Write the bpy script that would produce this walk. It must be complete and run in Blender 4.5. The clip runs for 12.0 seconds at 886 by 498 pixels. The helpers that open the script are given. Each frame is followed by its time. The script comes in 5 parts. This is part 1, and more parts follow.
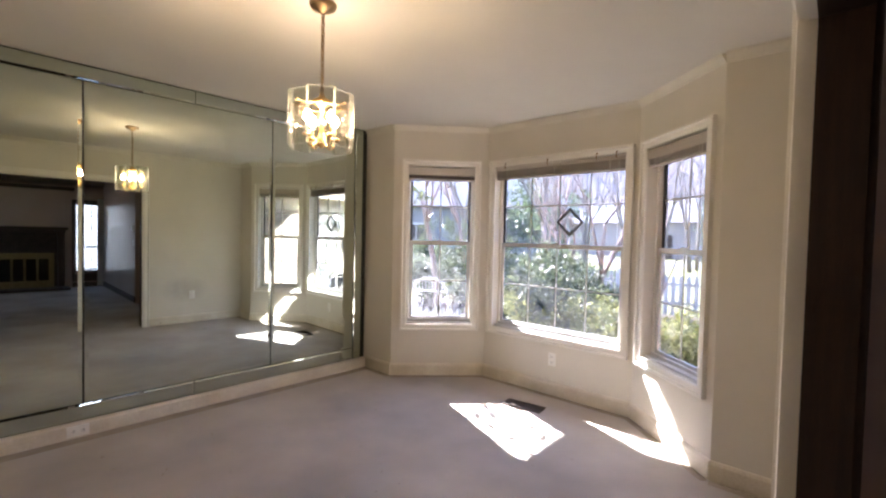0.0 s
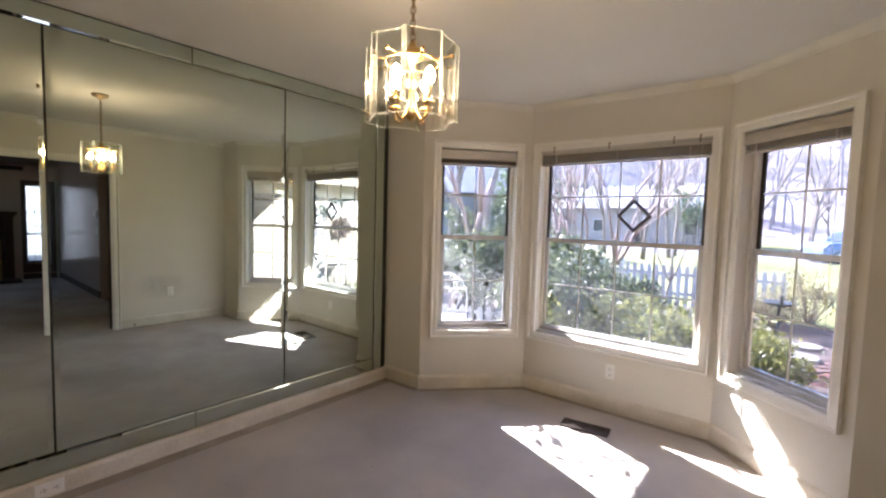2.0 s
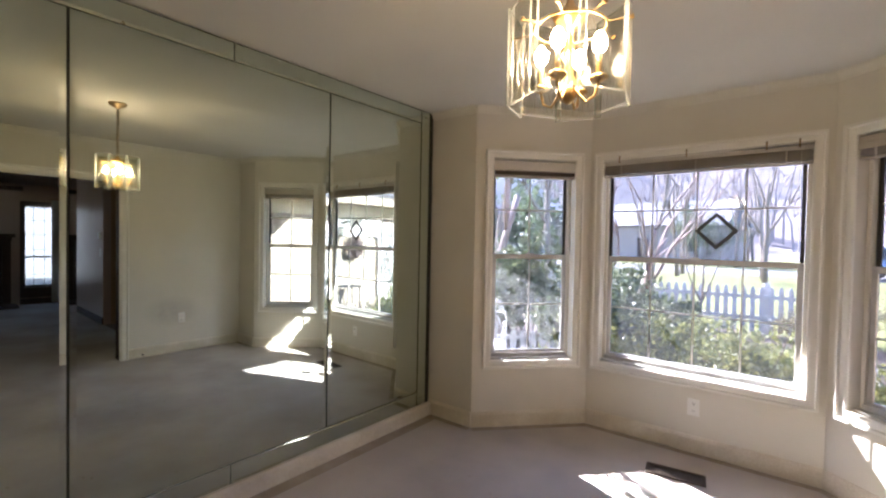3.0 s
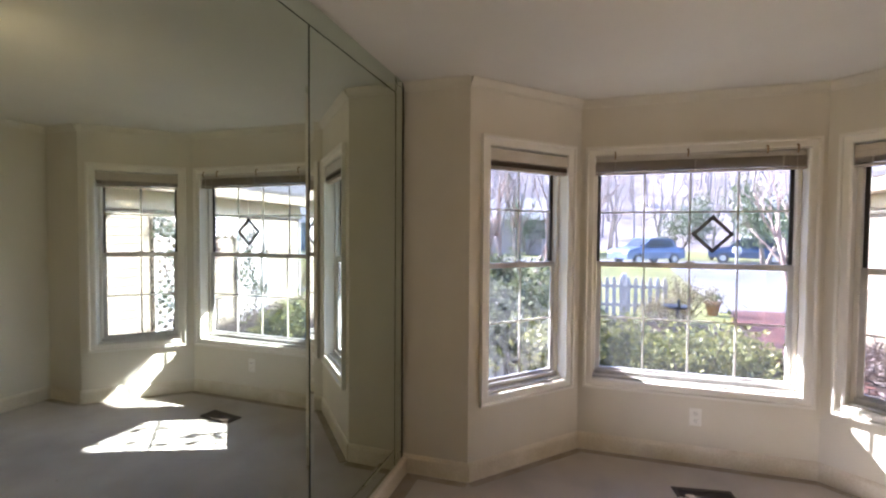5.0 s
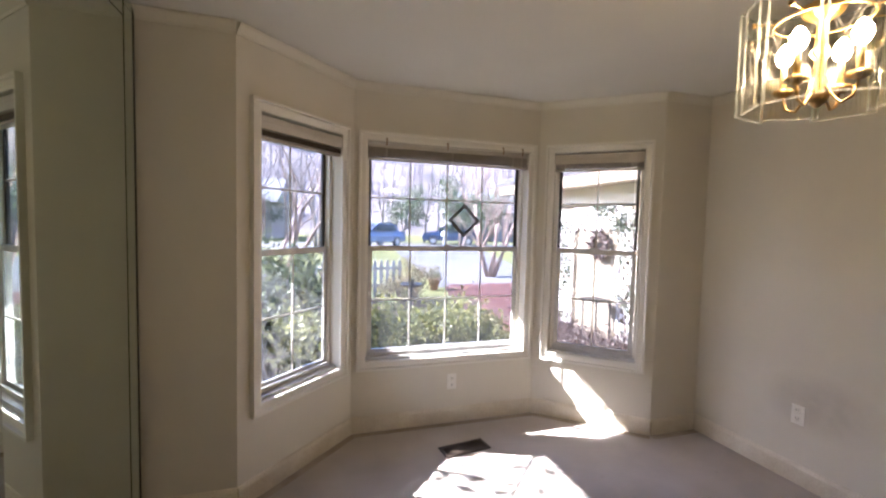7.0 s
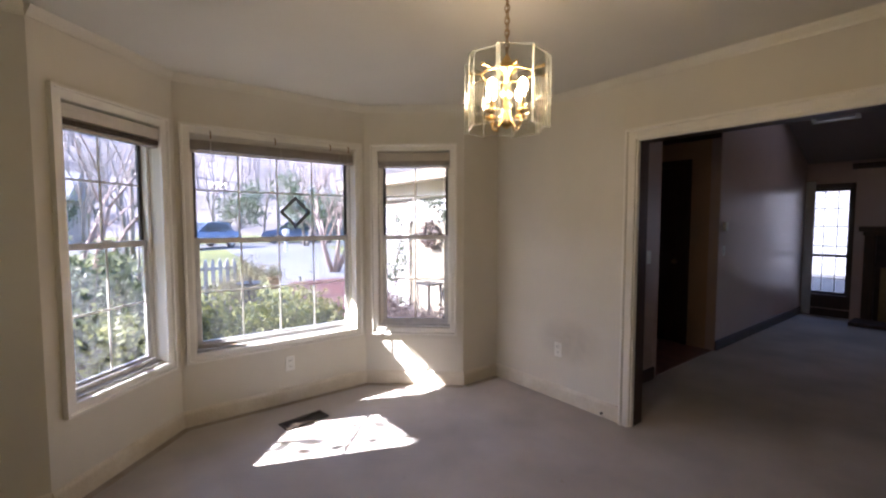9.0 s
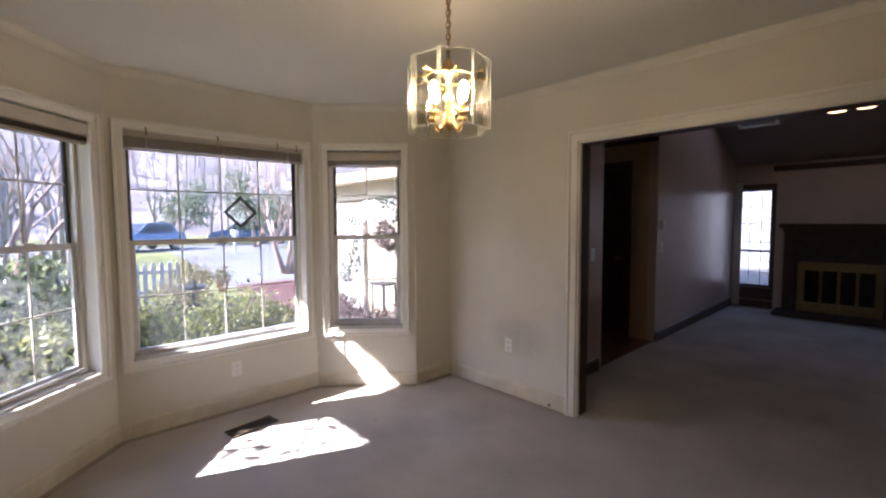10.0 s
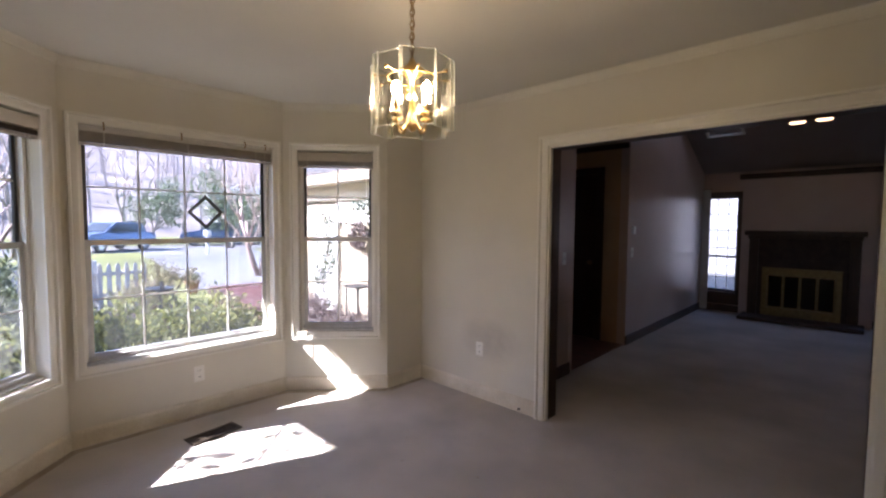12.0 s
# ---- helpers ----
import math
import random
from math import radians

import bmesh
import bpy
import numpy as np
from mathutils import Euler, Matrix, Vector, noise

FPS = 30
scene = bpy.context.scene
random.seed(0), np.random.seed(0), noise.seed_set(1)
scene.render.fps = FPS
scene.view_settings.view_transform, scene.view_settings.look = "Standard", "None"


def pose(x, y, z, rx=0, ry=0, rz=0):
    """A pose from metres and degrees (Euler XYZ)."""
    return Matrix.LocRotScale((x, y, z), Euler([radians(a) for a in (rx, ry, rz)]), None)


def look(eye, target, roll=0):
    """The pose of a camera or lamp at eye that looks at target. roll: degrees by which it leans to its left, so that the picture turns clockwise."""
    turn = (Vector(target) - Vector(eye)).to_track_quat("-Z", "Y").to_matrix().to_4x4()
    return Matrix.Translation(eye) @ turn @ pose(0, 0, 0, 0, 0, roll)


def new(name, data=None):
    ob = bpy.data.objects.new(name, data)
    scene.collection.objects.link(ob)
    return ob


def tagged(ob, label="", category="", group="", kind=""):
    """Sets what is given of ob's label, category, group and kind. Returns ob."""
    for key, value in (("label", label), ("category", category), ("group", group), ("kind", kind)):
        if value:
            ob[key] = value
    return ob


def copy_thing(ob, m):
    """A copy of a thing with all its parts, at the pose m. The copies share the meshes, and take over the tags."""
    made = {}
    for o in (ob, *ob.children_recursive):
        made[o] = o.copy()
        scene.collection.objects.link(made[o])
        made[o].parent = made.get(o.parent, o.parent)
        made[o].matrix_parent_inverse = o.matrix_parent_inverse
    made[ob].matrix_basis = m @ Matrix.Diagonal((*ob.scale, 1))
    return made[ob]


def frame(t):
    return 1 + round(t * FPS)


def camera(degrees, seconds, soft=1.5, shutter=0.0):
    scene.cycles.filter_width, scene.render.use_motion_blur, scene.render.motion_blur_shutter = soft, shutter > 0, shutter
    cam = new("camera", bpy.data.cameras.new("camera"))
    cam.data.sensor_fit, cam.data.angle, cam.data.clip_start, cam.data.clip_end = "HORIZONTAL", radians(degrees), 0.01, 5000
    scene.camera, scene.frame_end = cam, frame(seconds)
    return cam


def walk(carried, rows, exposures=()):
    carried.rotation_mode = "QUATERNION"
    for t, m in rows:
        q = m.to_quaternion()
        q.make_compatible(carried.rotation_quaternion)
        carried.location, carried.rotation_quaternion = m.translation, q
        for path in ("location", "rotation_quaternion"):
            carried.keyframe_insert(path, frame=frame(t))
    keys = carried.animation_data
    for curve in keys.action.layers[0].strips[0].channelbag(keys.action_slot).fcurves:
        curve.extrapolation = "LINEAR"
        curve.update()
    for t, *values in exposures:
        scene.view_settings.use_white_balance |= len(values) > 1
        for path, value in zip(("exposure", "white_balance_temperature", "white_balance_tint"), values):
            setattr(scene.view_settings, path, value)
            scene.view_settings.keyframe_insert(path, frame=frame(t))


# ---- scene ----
cam = camera(90.9, 12.0, soft=2.3)
PATH = [
    (0, (0.615, 0.552, 1.378), (-0.729, 2.032, 1.318), 1.3),
    (0.5, (0.473, 0.559, 1.394), (-0.822, 2.08, 1.297), 1.4),
    (1, (0.313, 0.608, 1.413), (-0.952, 2.152, 1.285), 1.5),
    (1.5, (0.116, 0.641, 1.423), (-1.142, 2.19, 1.286), 1.4),
    (2, (-0.194, 0.606, 1.453), (-1.433, 2.171, 1.32), 1.6),
    (2.5, (-0.456, 0.629, 1.431), (-1.71, 2.184, 1.337), 1.5),
    (3, (-0.759, 0.623, 1.43), (-1.99, 2.199, 1.386), 1.1),
    (3.2, (-0.885, 0.617, 1.464), (-2.089, 2.213, 1.416), 0.9),
    (4.8, (-1.909, 0.774, 1.495), (-2.577, 2.658, 1.45), 0.5),
    (5, (-2.009, 0.82, 1.498), (-2.578, 2.736, 1.438), 0.4),
    (5.5, (-2.167, 0.955, 1.492), (-2.493, 2.926, 1.395), 0.4),
    (6, (-2.255, 1.033, 1.478), (-2.288, 3.03, 1.376), 1.4),
    (6.5, (-2.301, 1.05, 1.517), (-1.989, 3.022, 1.399), 1.9),
    (7, (-2.296, 0.993, 1.494), (-1.677, 2.891, 1.379), 1.4),
    (7.2, (-2.278, 0.945, 1.489), (-1.573, 2.812, 1.371), 1.0),
    (8.8, (-2.345, 0.592, 1.448), (-1.166, 2.203, 1.315), -0.2),
    (9, (-2.349, 0.569, 1.442), (-1.125, 2.145, 1.319), 0.0),
    (9.5, (-2.346, 0.543, 1.448), (-1.028, 2.042, 1.327), 0.1),
    (10, (-2.331, 0.521, 1.443), (-0.958, 1.969, 1.317), -0.3),
    (10.5, (-2.313, 0.503, 1.452), (-0.912, 1.925, 1.325), -0.4),
    (11, (-2.3, 0.491, 1.444), (-0.884, 1.898, 1.332), -0.3),
    (11.5, (-2.275, 0.485, 1.45), (-0.845, 1.879, 1.334), -0.0),
    (12, (-2.27, 0.494, 1.441), (-0.829, 1.876, 1.329), 0.4),
]
walk(cam, [(t, look(eye, target, roll)) for t, eye, target, roll in PATH], [(0.0, 4.50, 5860, 20), (1.0, 4.42, 5840, 19), (3.0, 4.15, 5810, 18), (6.5, 3.95, 5810, 18), (9.5, 3.81, 5790, 18), (12.0, 3.79, 5790, 18)])

# ---- light ----
SUN_DIR = Vector((-1.4, 0.58, 1.0)).normalized()
world = bpy.data.worlds.new("world")
scene.world = world
world.use_nodes = True
wn = world.node_tree
sky = wn.nodes.new("ShaderNodeTexSky")
sky.sky_type = 'NISHITA'
sky.sun_disc = False
sky.sun_elevation = math.asin(SUN_DIR.z)
sky.sun_rotation = math.atan2(SUN_DIR.x, SUN_DIR.y)
wn.links.new(sky.outputs[0], wn.nodes["Background"].inputs[0])
wn.nodes["Background"].inputs[1].default_value = 0.15
sun_data = bpy.data.lights.new("sun", 'SUN')
sun_data.energy, sun_data.angle, sun_data.color = 4.5, radians(0.5), (1.0, 0.95, 0.87)
sun = new("sun", sun_data)
sun.matrix_world = look(SUN_DIR * 30, (0, 0, 0))


# ---- materials ----
def nodes_of(name):
    m = bpy.data.materials.new(name)
    m.use_nodes = True
    nt = m.node_tree
    return m, nt, nt.nodes["Principled BSDF"]


def surface(name, base, rough=0.6, metal=0.0, vary=0.08, scale=6.0, bump=0.1, grain=120.0, stretch=(1, 1, 1), spec=0.5, dirt=None, rand=0.0):
    """Paint, wood, stone and the like: two scales of colour change, fine relief."""
    m, nt, p = nodes_of(name)
    N, L = nt.nodes.new, nt.links.new
    tc, mp = N("ShaderNodeTexCoord"), N("ShaderNodeMapping")
    mp.inputs["Scale"].default_value = stretch
    L(tc.outputs["Object"], mp.inputs[0])
    n1, n2 = N("ShaderNodeTexNoise"), N("ShaderNodeTexNoise")
    n1.inputs["Scale"].default_value, n1.inputs["Detail"].default_value = scale, 5
    n2.inputs["Scale"].default_value, n2.inputs["Detail"].default_value = grain, 3
    L(mp.outputs[0], n1.inputs[0]), L(mp.outputs[0], n2.inputs[0])
    mix = N("ShaderNodeMath")
    mix.operation = 'MULTIPLY_ADD'
    mix.inputs[1].default_value = 0.65
    L(n1.outputs[0], mix.inputs[0])
    half = N("ShaderNodeMath")
    half.operation = 'MULTIPLY'
    half.inputs[1].default_value = 0.35
    L(n2.outputs[0], half.inputs[0]), L(half.outputs[0], mix.inputs[2])
    ramp = N("ShaderNodeValToRGB")
    lo = [max(0, c * (1 - vary * 2.2)) for c in base]
    hi = [min(1, c * (1 + vary * 1.6)) for c in base]
    if dirt:
        lo = dirt
    ramp.color_ramp.elements[0].color, ramp.color_ramp.elements[1].color = (*lo, 1), (*hi, 1)
    ramp.color_ramp.elements[0].position, ramp.color_ramp.elements[1].position = 0.25, 0.72
    L(mix.outputs[0], ramp.inputs[0])
    out = ramp.outputs[0]
    if rand:
        info, hsv, mr = N("ShaderNodeObjectInfo"), N("ShaderNodeHueSaturation"), N("ShaderNodeMapRange")
        mr.inputs[3].default_value, mr.inputs[4].default_value = 1 - rand, 1 + rand
        L(info.outputs["Random"], mr.inputs[0]), L(mr.outputs[0], hsv.inputs["Value"]), L(out, hsv.inputs["Color"])
        out = hsv.outputs[0]
    L(out, p.inputs["Base Color"])
    p.inputs["Roughness"].default_value, p.inputs["Metallic"].default_value = rough, metal
    p.inputs["Specular IOR Level"].default_value = spec
    if bump:
        b = N("ShaderNodeBump")
        b.inputs["Strength"].default_value, b.inputs["Distance"].default_value = bump, 0.004
        L(n2.outputs[0], b.inputs["Height"]), L(b.outputs[0], p.inputs["Normal"])
    return m


def foliage(name, base, other, rough=0.45):
    """Leaves that differ from one another and let some light through."""
    m, nt, p = nodes_of(name)
    N, L = nt.nodes.new, nt.links.new
    geo, ramp = N("ShaderNodeNewGeometry"), N("ShaderNodeValToRGB")
    ramp.color_ramp.elements[0].color, ramp.color_ramp.elements[1].color = (*base, 1), (*other, 1)
    L(geo.outputs["Random Per Island"], ramp.inputs[0])
    L(ramp.outputs[0], p.inputs["Base Color"])
    p.inputs["Roughness"].default_value = rough
    tr, ad = N("ShaderNodeBsdfTranslucent"), N("ShaderNodeMixShader")
    ad.inputs[0].default_value = 0.35
    L(ramp.outputs[0], tr.inputs[0]), L(p.outputs[0], ad.inputs[1]), L(tr.outputs[0], ad.inputs[2])
    L(ad.outputs[0], nt.nodes["Material Output"].inputs[0])
    return m


def clear_glass(name, tint=(1, 1, 1), gloss=0.5, frost=0.0):
    """Thin pane: lets light straight through, with a Fresnel reflection."""
    m, nt, p = nodes_of(name)
    N, L = nt.nodes.new, nt.links.new
    t, g, f, mx = N("ShaderNodeBsdfTransparent"), N("ShaderNodeBsdfGlossy"), N("ShaderNodeLayerWeight"), N("ShaderNodeMixShader")
    t.inputs[0].default_value = (*tint, 1)
    g.inputs["Roughness"].default_value = 0.02
    f.inputs[0].default_value = 0.5
    p5, k = N("ShaderNodeMath"), N("ShaderNodeMath")
    p5.operation, k.operation = 'POWER', 'MULTIPLY_ADD'
    p5.inputs[1].default_value = 5.0
    k.inputs[1].default_value, k.inputs[2].default_value = 0.8, 0.045 * gloss
    L(f.outputs["Facing"], p5.inputs[0]), L(p5.outputs[0], k.inputs[0]), L(k.outputs[0], mx.inputs[0])
    L(t.outputs[0], mx.inputs[1]), L(g.outputs[0], mx.inputs[2])
    out = mx.outputs[0]
    if frost:
        tl, fm = N("ShaderNodeBsdfTranslucent"), N("ShaderNodeMixShader")
        tl.inputs[0].default_value = (0.85, 0.88, 0.95, 1)
        fm.inputs[0].default_value = frost
        L(out, fm.inputs[1]), L(tl.outputs[0], fm.inputs[2])
        out = fm.outputs[0]
    L(out, nt.nodes["Material Output"].inputs[0])
    return m


def glow(name, color, strength):
    m, nt, p = nodes_of(name)
    p.inputs["Base Color"].default_value = (0.8, 0.8, 0.8, 1)
    p.inputs["Emission Color"].default_value = (*color, 1)
    p.inputs["Emission Strength"].default_value = strength
    return m


def mirror_glass(name):
    m, nt, p = nodes_of(name)
    N, L = nt.nodes.new, nt.links.new
    tc, n = N("ShaderNodeTexCoord"), N("ShaderNodeTexNoise")
    n.inputs["Scale"].default_value = 3.0
    ramp = N("ShaderNodeValToRGB")
    ramp.color_ramp.elements[0].color, ramp.color_ramp.elements[1].color = (0.60, 0.675, 0.605, 1), (0.65, 0.72, 0.65, 1)
    L(tc.outputs["Object"], n.inputs[0]), L(n.outputs[0], ramp.inputs[0]), L(ramp.outputs[0], p.inputs["Base Color"])
    p.inputs["Metallic"].default_value, p.inputs["Roughness"].default_value = 1.0, 0.012
    return m


M_WALL = surface("wall_paint", (0.665, 0.625, 0.53), 0.55, vary=0.035, scale=2.2, bump=0.06, grain=260, spec=0.35)
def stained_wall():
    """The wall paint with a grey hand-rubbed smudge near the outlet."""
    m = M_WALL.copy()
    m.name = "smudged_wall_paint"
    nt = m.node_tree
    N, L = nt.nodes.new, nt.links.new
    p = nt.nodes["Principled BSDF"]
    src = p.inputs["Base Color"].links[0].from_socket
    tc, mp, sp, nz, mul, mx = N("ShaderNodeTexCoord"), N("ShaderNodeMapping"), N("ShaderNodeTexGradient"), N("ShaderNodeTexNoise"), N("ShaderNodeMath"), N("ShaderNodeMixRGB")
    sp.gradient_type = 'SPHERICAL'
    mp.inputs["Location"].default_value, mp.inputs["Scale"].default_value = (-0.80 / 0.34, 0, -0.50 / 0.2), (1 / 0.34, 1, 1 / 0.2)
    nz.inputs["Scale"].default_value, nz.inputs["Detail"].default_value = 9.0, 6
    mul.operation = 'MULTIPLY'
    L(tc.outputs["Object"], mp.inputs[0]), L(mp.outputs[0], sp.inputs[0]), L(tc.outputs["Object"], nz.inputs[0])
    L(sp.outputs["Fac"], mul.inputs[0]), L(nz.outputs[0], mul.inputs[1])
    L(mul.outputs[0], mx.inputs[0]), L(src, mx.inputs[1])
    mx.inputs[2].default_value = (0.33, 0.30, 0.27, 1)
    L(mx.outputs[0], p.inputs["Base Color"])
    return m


M_CEIL = surface("ceiling_paint", (0.665, 0.642, 0.57), 0.9, vary=0.03, scale=1.5, bump=0.12, grain=180, spec=0.2)
M_BASE = surface("scuffed_baseboard_paint", (0.72, 0.67, 0.57), 0.45, vary=0.05, scale=4, bump=0.05, grain=90, dirt=(0.50, 0.43, 0.31))
M_CROWN = surface("crown_paint", (0.665, 0.63, 0.53), 0.36, vary=0.04, scale=4, bump=0.04, grain=90)
M_TRIM = surface("trim_gloss_paint", (0.76, 0.73, 0.65), 0.32, vary=0.03, scale=5, bump=0.03, grain=90)
M_CARPET = surface("carpet_pile", (0.50, 0.455, 0.415), 0.95, vary=0.16, scale=1.6, bump=0.9, grain=420, spec=0.1)
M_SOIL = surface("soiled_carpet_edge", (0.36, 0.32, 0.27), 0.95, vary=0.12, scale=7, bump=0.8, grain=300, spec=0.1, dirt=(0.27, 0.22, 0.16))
M_DARKWOOD = surface("dark_stained_wood", (0.038, 0.017, 0.010), 0.45, vary=0.3, scale=5, bump=0.15, grain=60, stretch=(9, 9, 0.7))
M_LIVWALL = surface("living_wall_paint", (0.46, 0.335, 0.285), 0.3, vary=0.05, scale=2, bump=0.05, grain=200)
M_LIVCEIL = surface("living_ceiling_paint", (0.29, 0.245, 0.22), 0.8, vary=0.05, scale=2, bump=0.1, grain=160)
M_FOYER = surface("foyer_floor_brick", (0.16, 0.07, 0.045), 0.5, vary=0.25, scale=9, bump=0.3, grain=70)
M_BRONZE = surface("bronze_sash_paint", (0.035, 0.032, 0.03), 0.4, 0.3, vary=0.15, scale=20, bump=0.05)
M_ALU = surface("grey_aluminium", (0.58, 0.57, 0.55), 0.38, 0.35, vary=0.1, scale=14, bump=0.05)
M_MUNTIN = surface("muntin_paint", (0.52, 0.50, 0.46), 0.45, vary=0.08, scale=14, bump=0.05)
# Tint dims the view outside; the frost paints a glare haze over it.
M_PANE = clear_glass("window_glass", (0.62, 0.62, 0.65), 0.5, frost=0.009)
M_BLIND = surface("taupe_blind_slat", (0.40, 0.35, 0.29), 0.5, vary=0.1, scale=12, bump=0.04)
M_BLINDRAIL = surface("pale_blind_rail", (0.55, 0.51, 0.45), 0.45, vary=0.06, scale=12, bump=0.03)
M_TAUPE = surface("light_taupe_valance", (0.47, 0.42, 0.35), 0.45, vary=0.06, scale=12, bump=0.03)
M_BRASS = surface("polished_brass", (0.50, 0.34, 0.13), 0.33, 1.0, vary=0.08, scale=30, bump=0.03)
M_OLDBRASS = surface("antique_brass", (0.30, 0.21, 0.11), 0.4, 1.0, vary=0.15, scale=40, bump=0.05)
M_MIRROR = mirror_glass("mirror_silvering")
M_GAP = surface("dark_mirror_edge", (0.03, 0.035, 0.03), 0.6, vary=0.1, bump=0)
M_VENT = surface("brown_vent_metal", (0.055, 0.04, 0.03), 0.45, 0.4, vary=0.2, scale=30, bump=0.05)
M_PLATE = surface("ivory_plastic", (0.80, 0.78, 0.72), 0.35, vary=0.03, scale=20, bump=0.02)
M_SLOT = surface("dark_slot", (0.05, 0.045, 0.04), 0.6, vary=0.05, bump=0)
M_SHADEGLASS = clear_glass("etched_chandelier_glass", (0.90, 0.90, 0.86), 0.25)
M_ETCH = clear_glass("etched_stroke", (0.93, 0.91, 0.84), 0.6, frost=0.05)
M_BULB = glow("warm_bulb", (1.0, 0.72, 0.42), 27.0)
M_CANDLE = surface("cream_candle_sleeve", (0.42, 0.30, 0.12), 0.4, vary=0.05, bump=0.02)


# ---- builders ----
def box(bm, lo, hi, m=None, bevel=0.0):
    """A box between two corners, turned by m, with softened edges."""
    lo, hi = Vector(lo), Vector(hi)
    r = bmesh.ops.create_cube(bm, size=1.0)
    vs = r["verts"]
    for v in vs:
        v.co = Vector((lo[i] + (v.co[i] + 0.5) * (hi[i] - lo[i]) for i in range(3)))
    if bevel:
        es = list({e for v in vs for e in v.link_edges})
        r = bmesh.ops.bevel(bm, geom=es, offset=bevel, segments=1, affect='EDGES', profile=0.5)
        vs = list({v for f in r["faces"] for v in f.verts} | {v for v in vs if v.is_valid})
    if m:
        bmesh.ops.transform(bm, matrix=m, verts=[v for v in vs if v.is_valid])


def tube(bm, pts, radii, sides=8, caps=True):
    """A round bar along points."""
    rings = []
    pts = [Vector(p) for p in pts]
    if not hasattr(radii, "__len__"):
        radii = [radii] * len(pts)
    for i, p in enumerate(pts):
        d = (pts[min(i + 1, len(pts) - 1)] - pts[max(i - 1, 0)]).normalized()
        a = d.orthogonal().normalized() if i == 0 else (rings[-1][1] - d * rings[-1][1].dot(d)).normalized()
        b = d.cross(a)
        ring = [bm.verts.new(p + (a * math.cos(2 * math.pi * k / sides) + b * math.sin(2 * math.pi * k / sides)) * radii[i]) for k in range(sides)]
        rings.append((ring, a))
    for (r0, _), (r1, _) in zip(rings, rings[1:]):
        for k in range(sides):
            bm.faces.new((r0[k], r0[(k + 1) % sides], r1[(k + 1) % sides], r1[k]))
    if caps:
        bm.faces.new(list(reversed(rings[0][0])))
        bm.faces.new(rings[-1][0])


def lathe(bm, profile, sides=20, centre=(0, 0, 0)):
    """A turned shape from (radius, height) pairs."""
    c = Vector(centre)
    rings = []
    for r, z in profile:
        rings.append([bm.verts.new(c + Vector((r * math.cos(2 * math.pi * k / sides), r * math.sin(2 * math.pi * k / sides), z))) for k in range(sides)])
    for r0, r1 in zip(rings, rings[1:]):
        for k in range(sides):
            bm.faces.new((r0[k], r0[(k + 1) % sides], r1[(k + 1) % sides], r1[k]))
    bm.faces.new(list(reversed(rings[0])))
    bm.faces.new(rings[-1])


def part(name, bm, material, parent=None, label="", smooth=False):
    """Links a bmesh as one mesh object, under a thing or a part if one is given."""
    me = bpy.data.meshes.new(name)
    bmesh.ops.recalc_face_normals(bm, faces=bm.faces)
    bm.to_mesh(me)
    bm.free()
    me.materials.append(material)
    if smooth:
        me.polygons.foreach_set("use_smooth", [True] * len(me.polygons))
    ob = new(name, me)
    ob.parent = parent
    return tagged(ob, label=label) if label else ob


def boxes(name, material, parent, spans, bevel=0.0, label=""):
    bm = bmesh.new()
    for lo, hi in spans:
        box(bm, lo, hi, None, bevel)
    return part(name, bm, material, parent, label)


def thing(name, m, label, category, group="", kind=""):
    ob = new(name)
    ob.empty_display_size = 0.1
    ob.matrix_world = m
    return tagged(ob, label, category, group, kind)


def structure(ob, label, category):
    return tagged(ob, label, category, kind="structure")


def along(p0, p1, z=0.0):
    """Frame of a wall seen from the room: x along it, y outward, z up; and its length."""
    a, b = Vector((*p0, z)), Vector((*p1, z))
    d = (b - a).normalized()
    m = Matrix.Translation(a) @ Matrix(((d.x, -d.y, 0, 0), (d.y, d.x, 0, 0), (0, 0, 1, 0), (0, 0, 0, 1)))
    return m, (b - a).length


def wall(name, m, length, height, thick, holes, material, label, z0=0.0):
    """A wall with thickness; holes are (u0, u1, v0, v1) and go right through."""
    us = sorted({0.0, length, *[h[0] for h in holes], *[h[1] for h in holes]})
    vs = sorted({z0, height, *[h[2] for h in holes], *[h[3] for h in holes]})
    solid = {}
    for i in range(len(us) - 1):
        for j in range(len(vs) - 1):
            cu, cv = (us[i] + us[i + 1]) / 2, (vs[j] + vs[j + 1]) / 2
            solid[i, j] = not any(h[0] < cu < h[1] and h[2] < cv < h[3] for h in holes)
    bm = bmesh.new()
    made = {}

    def vert(i, k, j):
        if (i, k, j) not in made:
            made[i, k, j] = bm.verts.new((us[i], k * thick, vs[j]))
        return made[i, k, j]
    for (i, j), s in solid.items():
        if not s:
            continue
        for k in (0, 1):
            bm.faces.new([vert(i, k, j), vert(i + 1, k, j), vert(i + 1, k, j + 1), vert(i, k, j + 1)])
        for di, dj, q in ((-1, 0, ((i, j), (i, j + 1))), (1, 0, ((i + 1, j), (i + 1, j + 1))), (0, -1, ((i, j), (i + 1, j))), (0, 1, ((i, j + 1), (i + 1, j + 1)))):
            if not solid.get((i + di, j + dj), False):
                (a, b), (c, d) = q
                bm.faces.new([vert(a, 0, b), vert(c, 0, d), vert(c, 1, d), vert(a, 1, b)])
    ob = part(name, bm, material)
    ob.matrix_world = m
    return structure(ob, label, "wall")


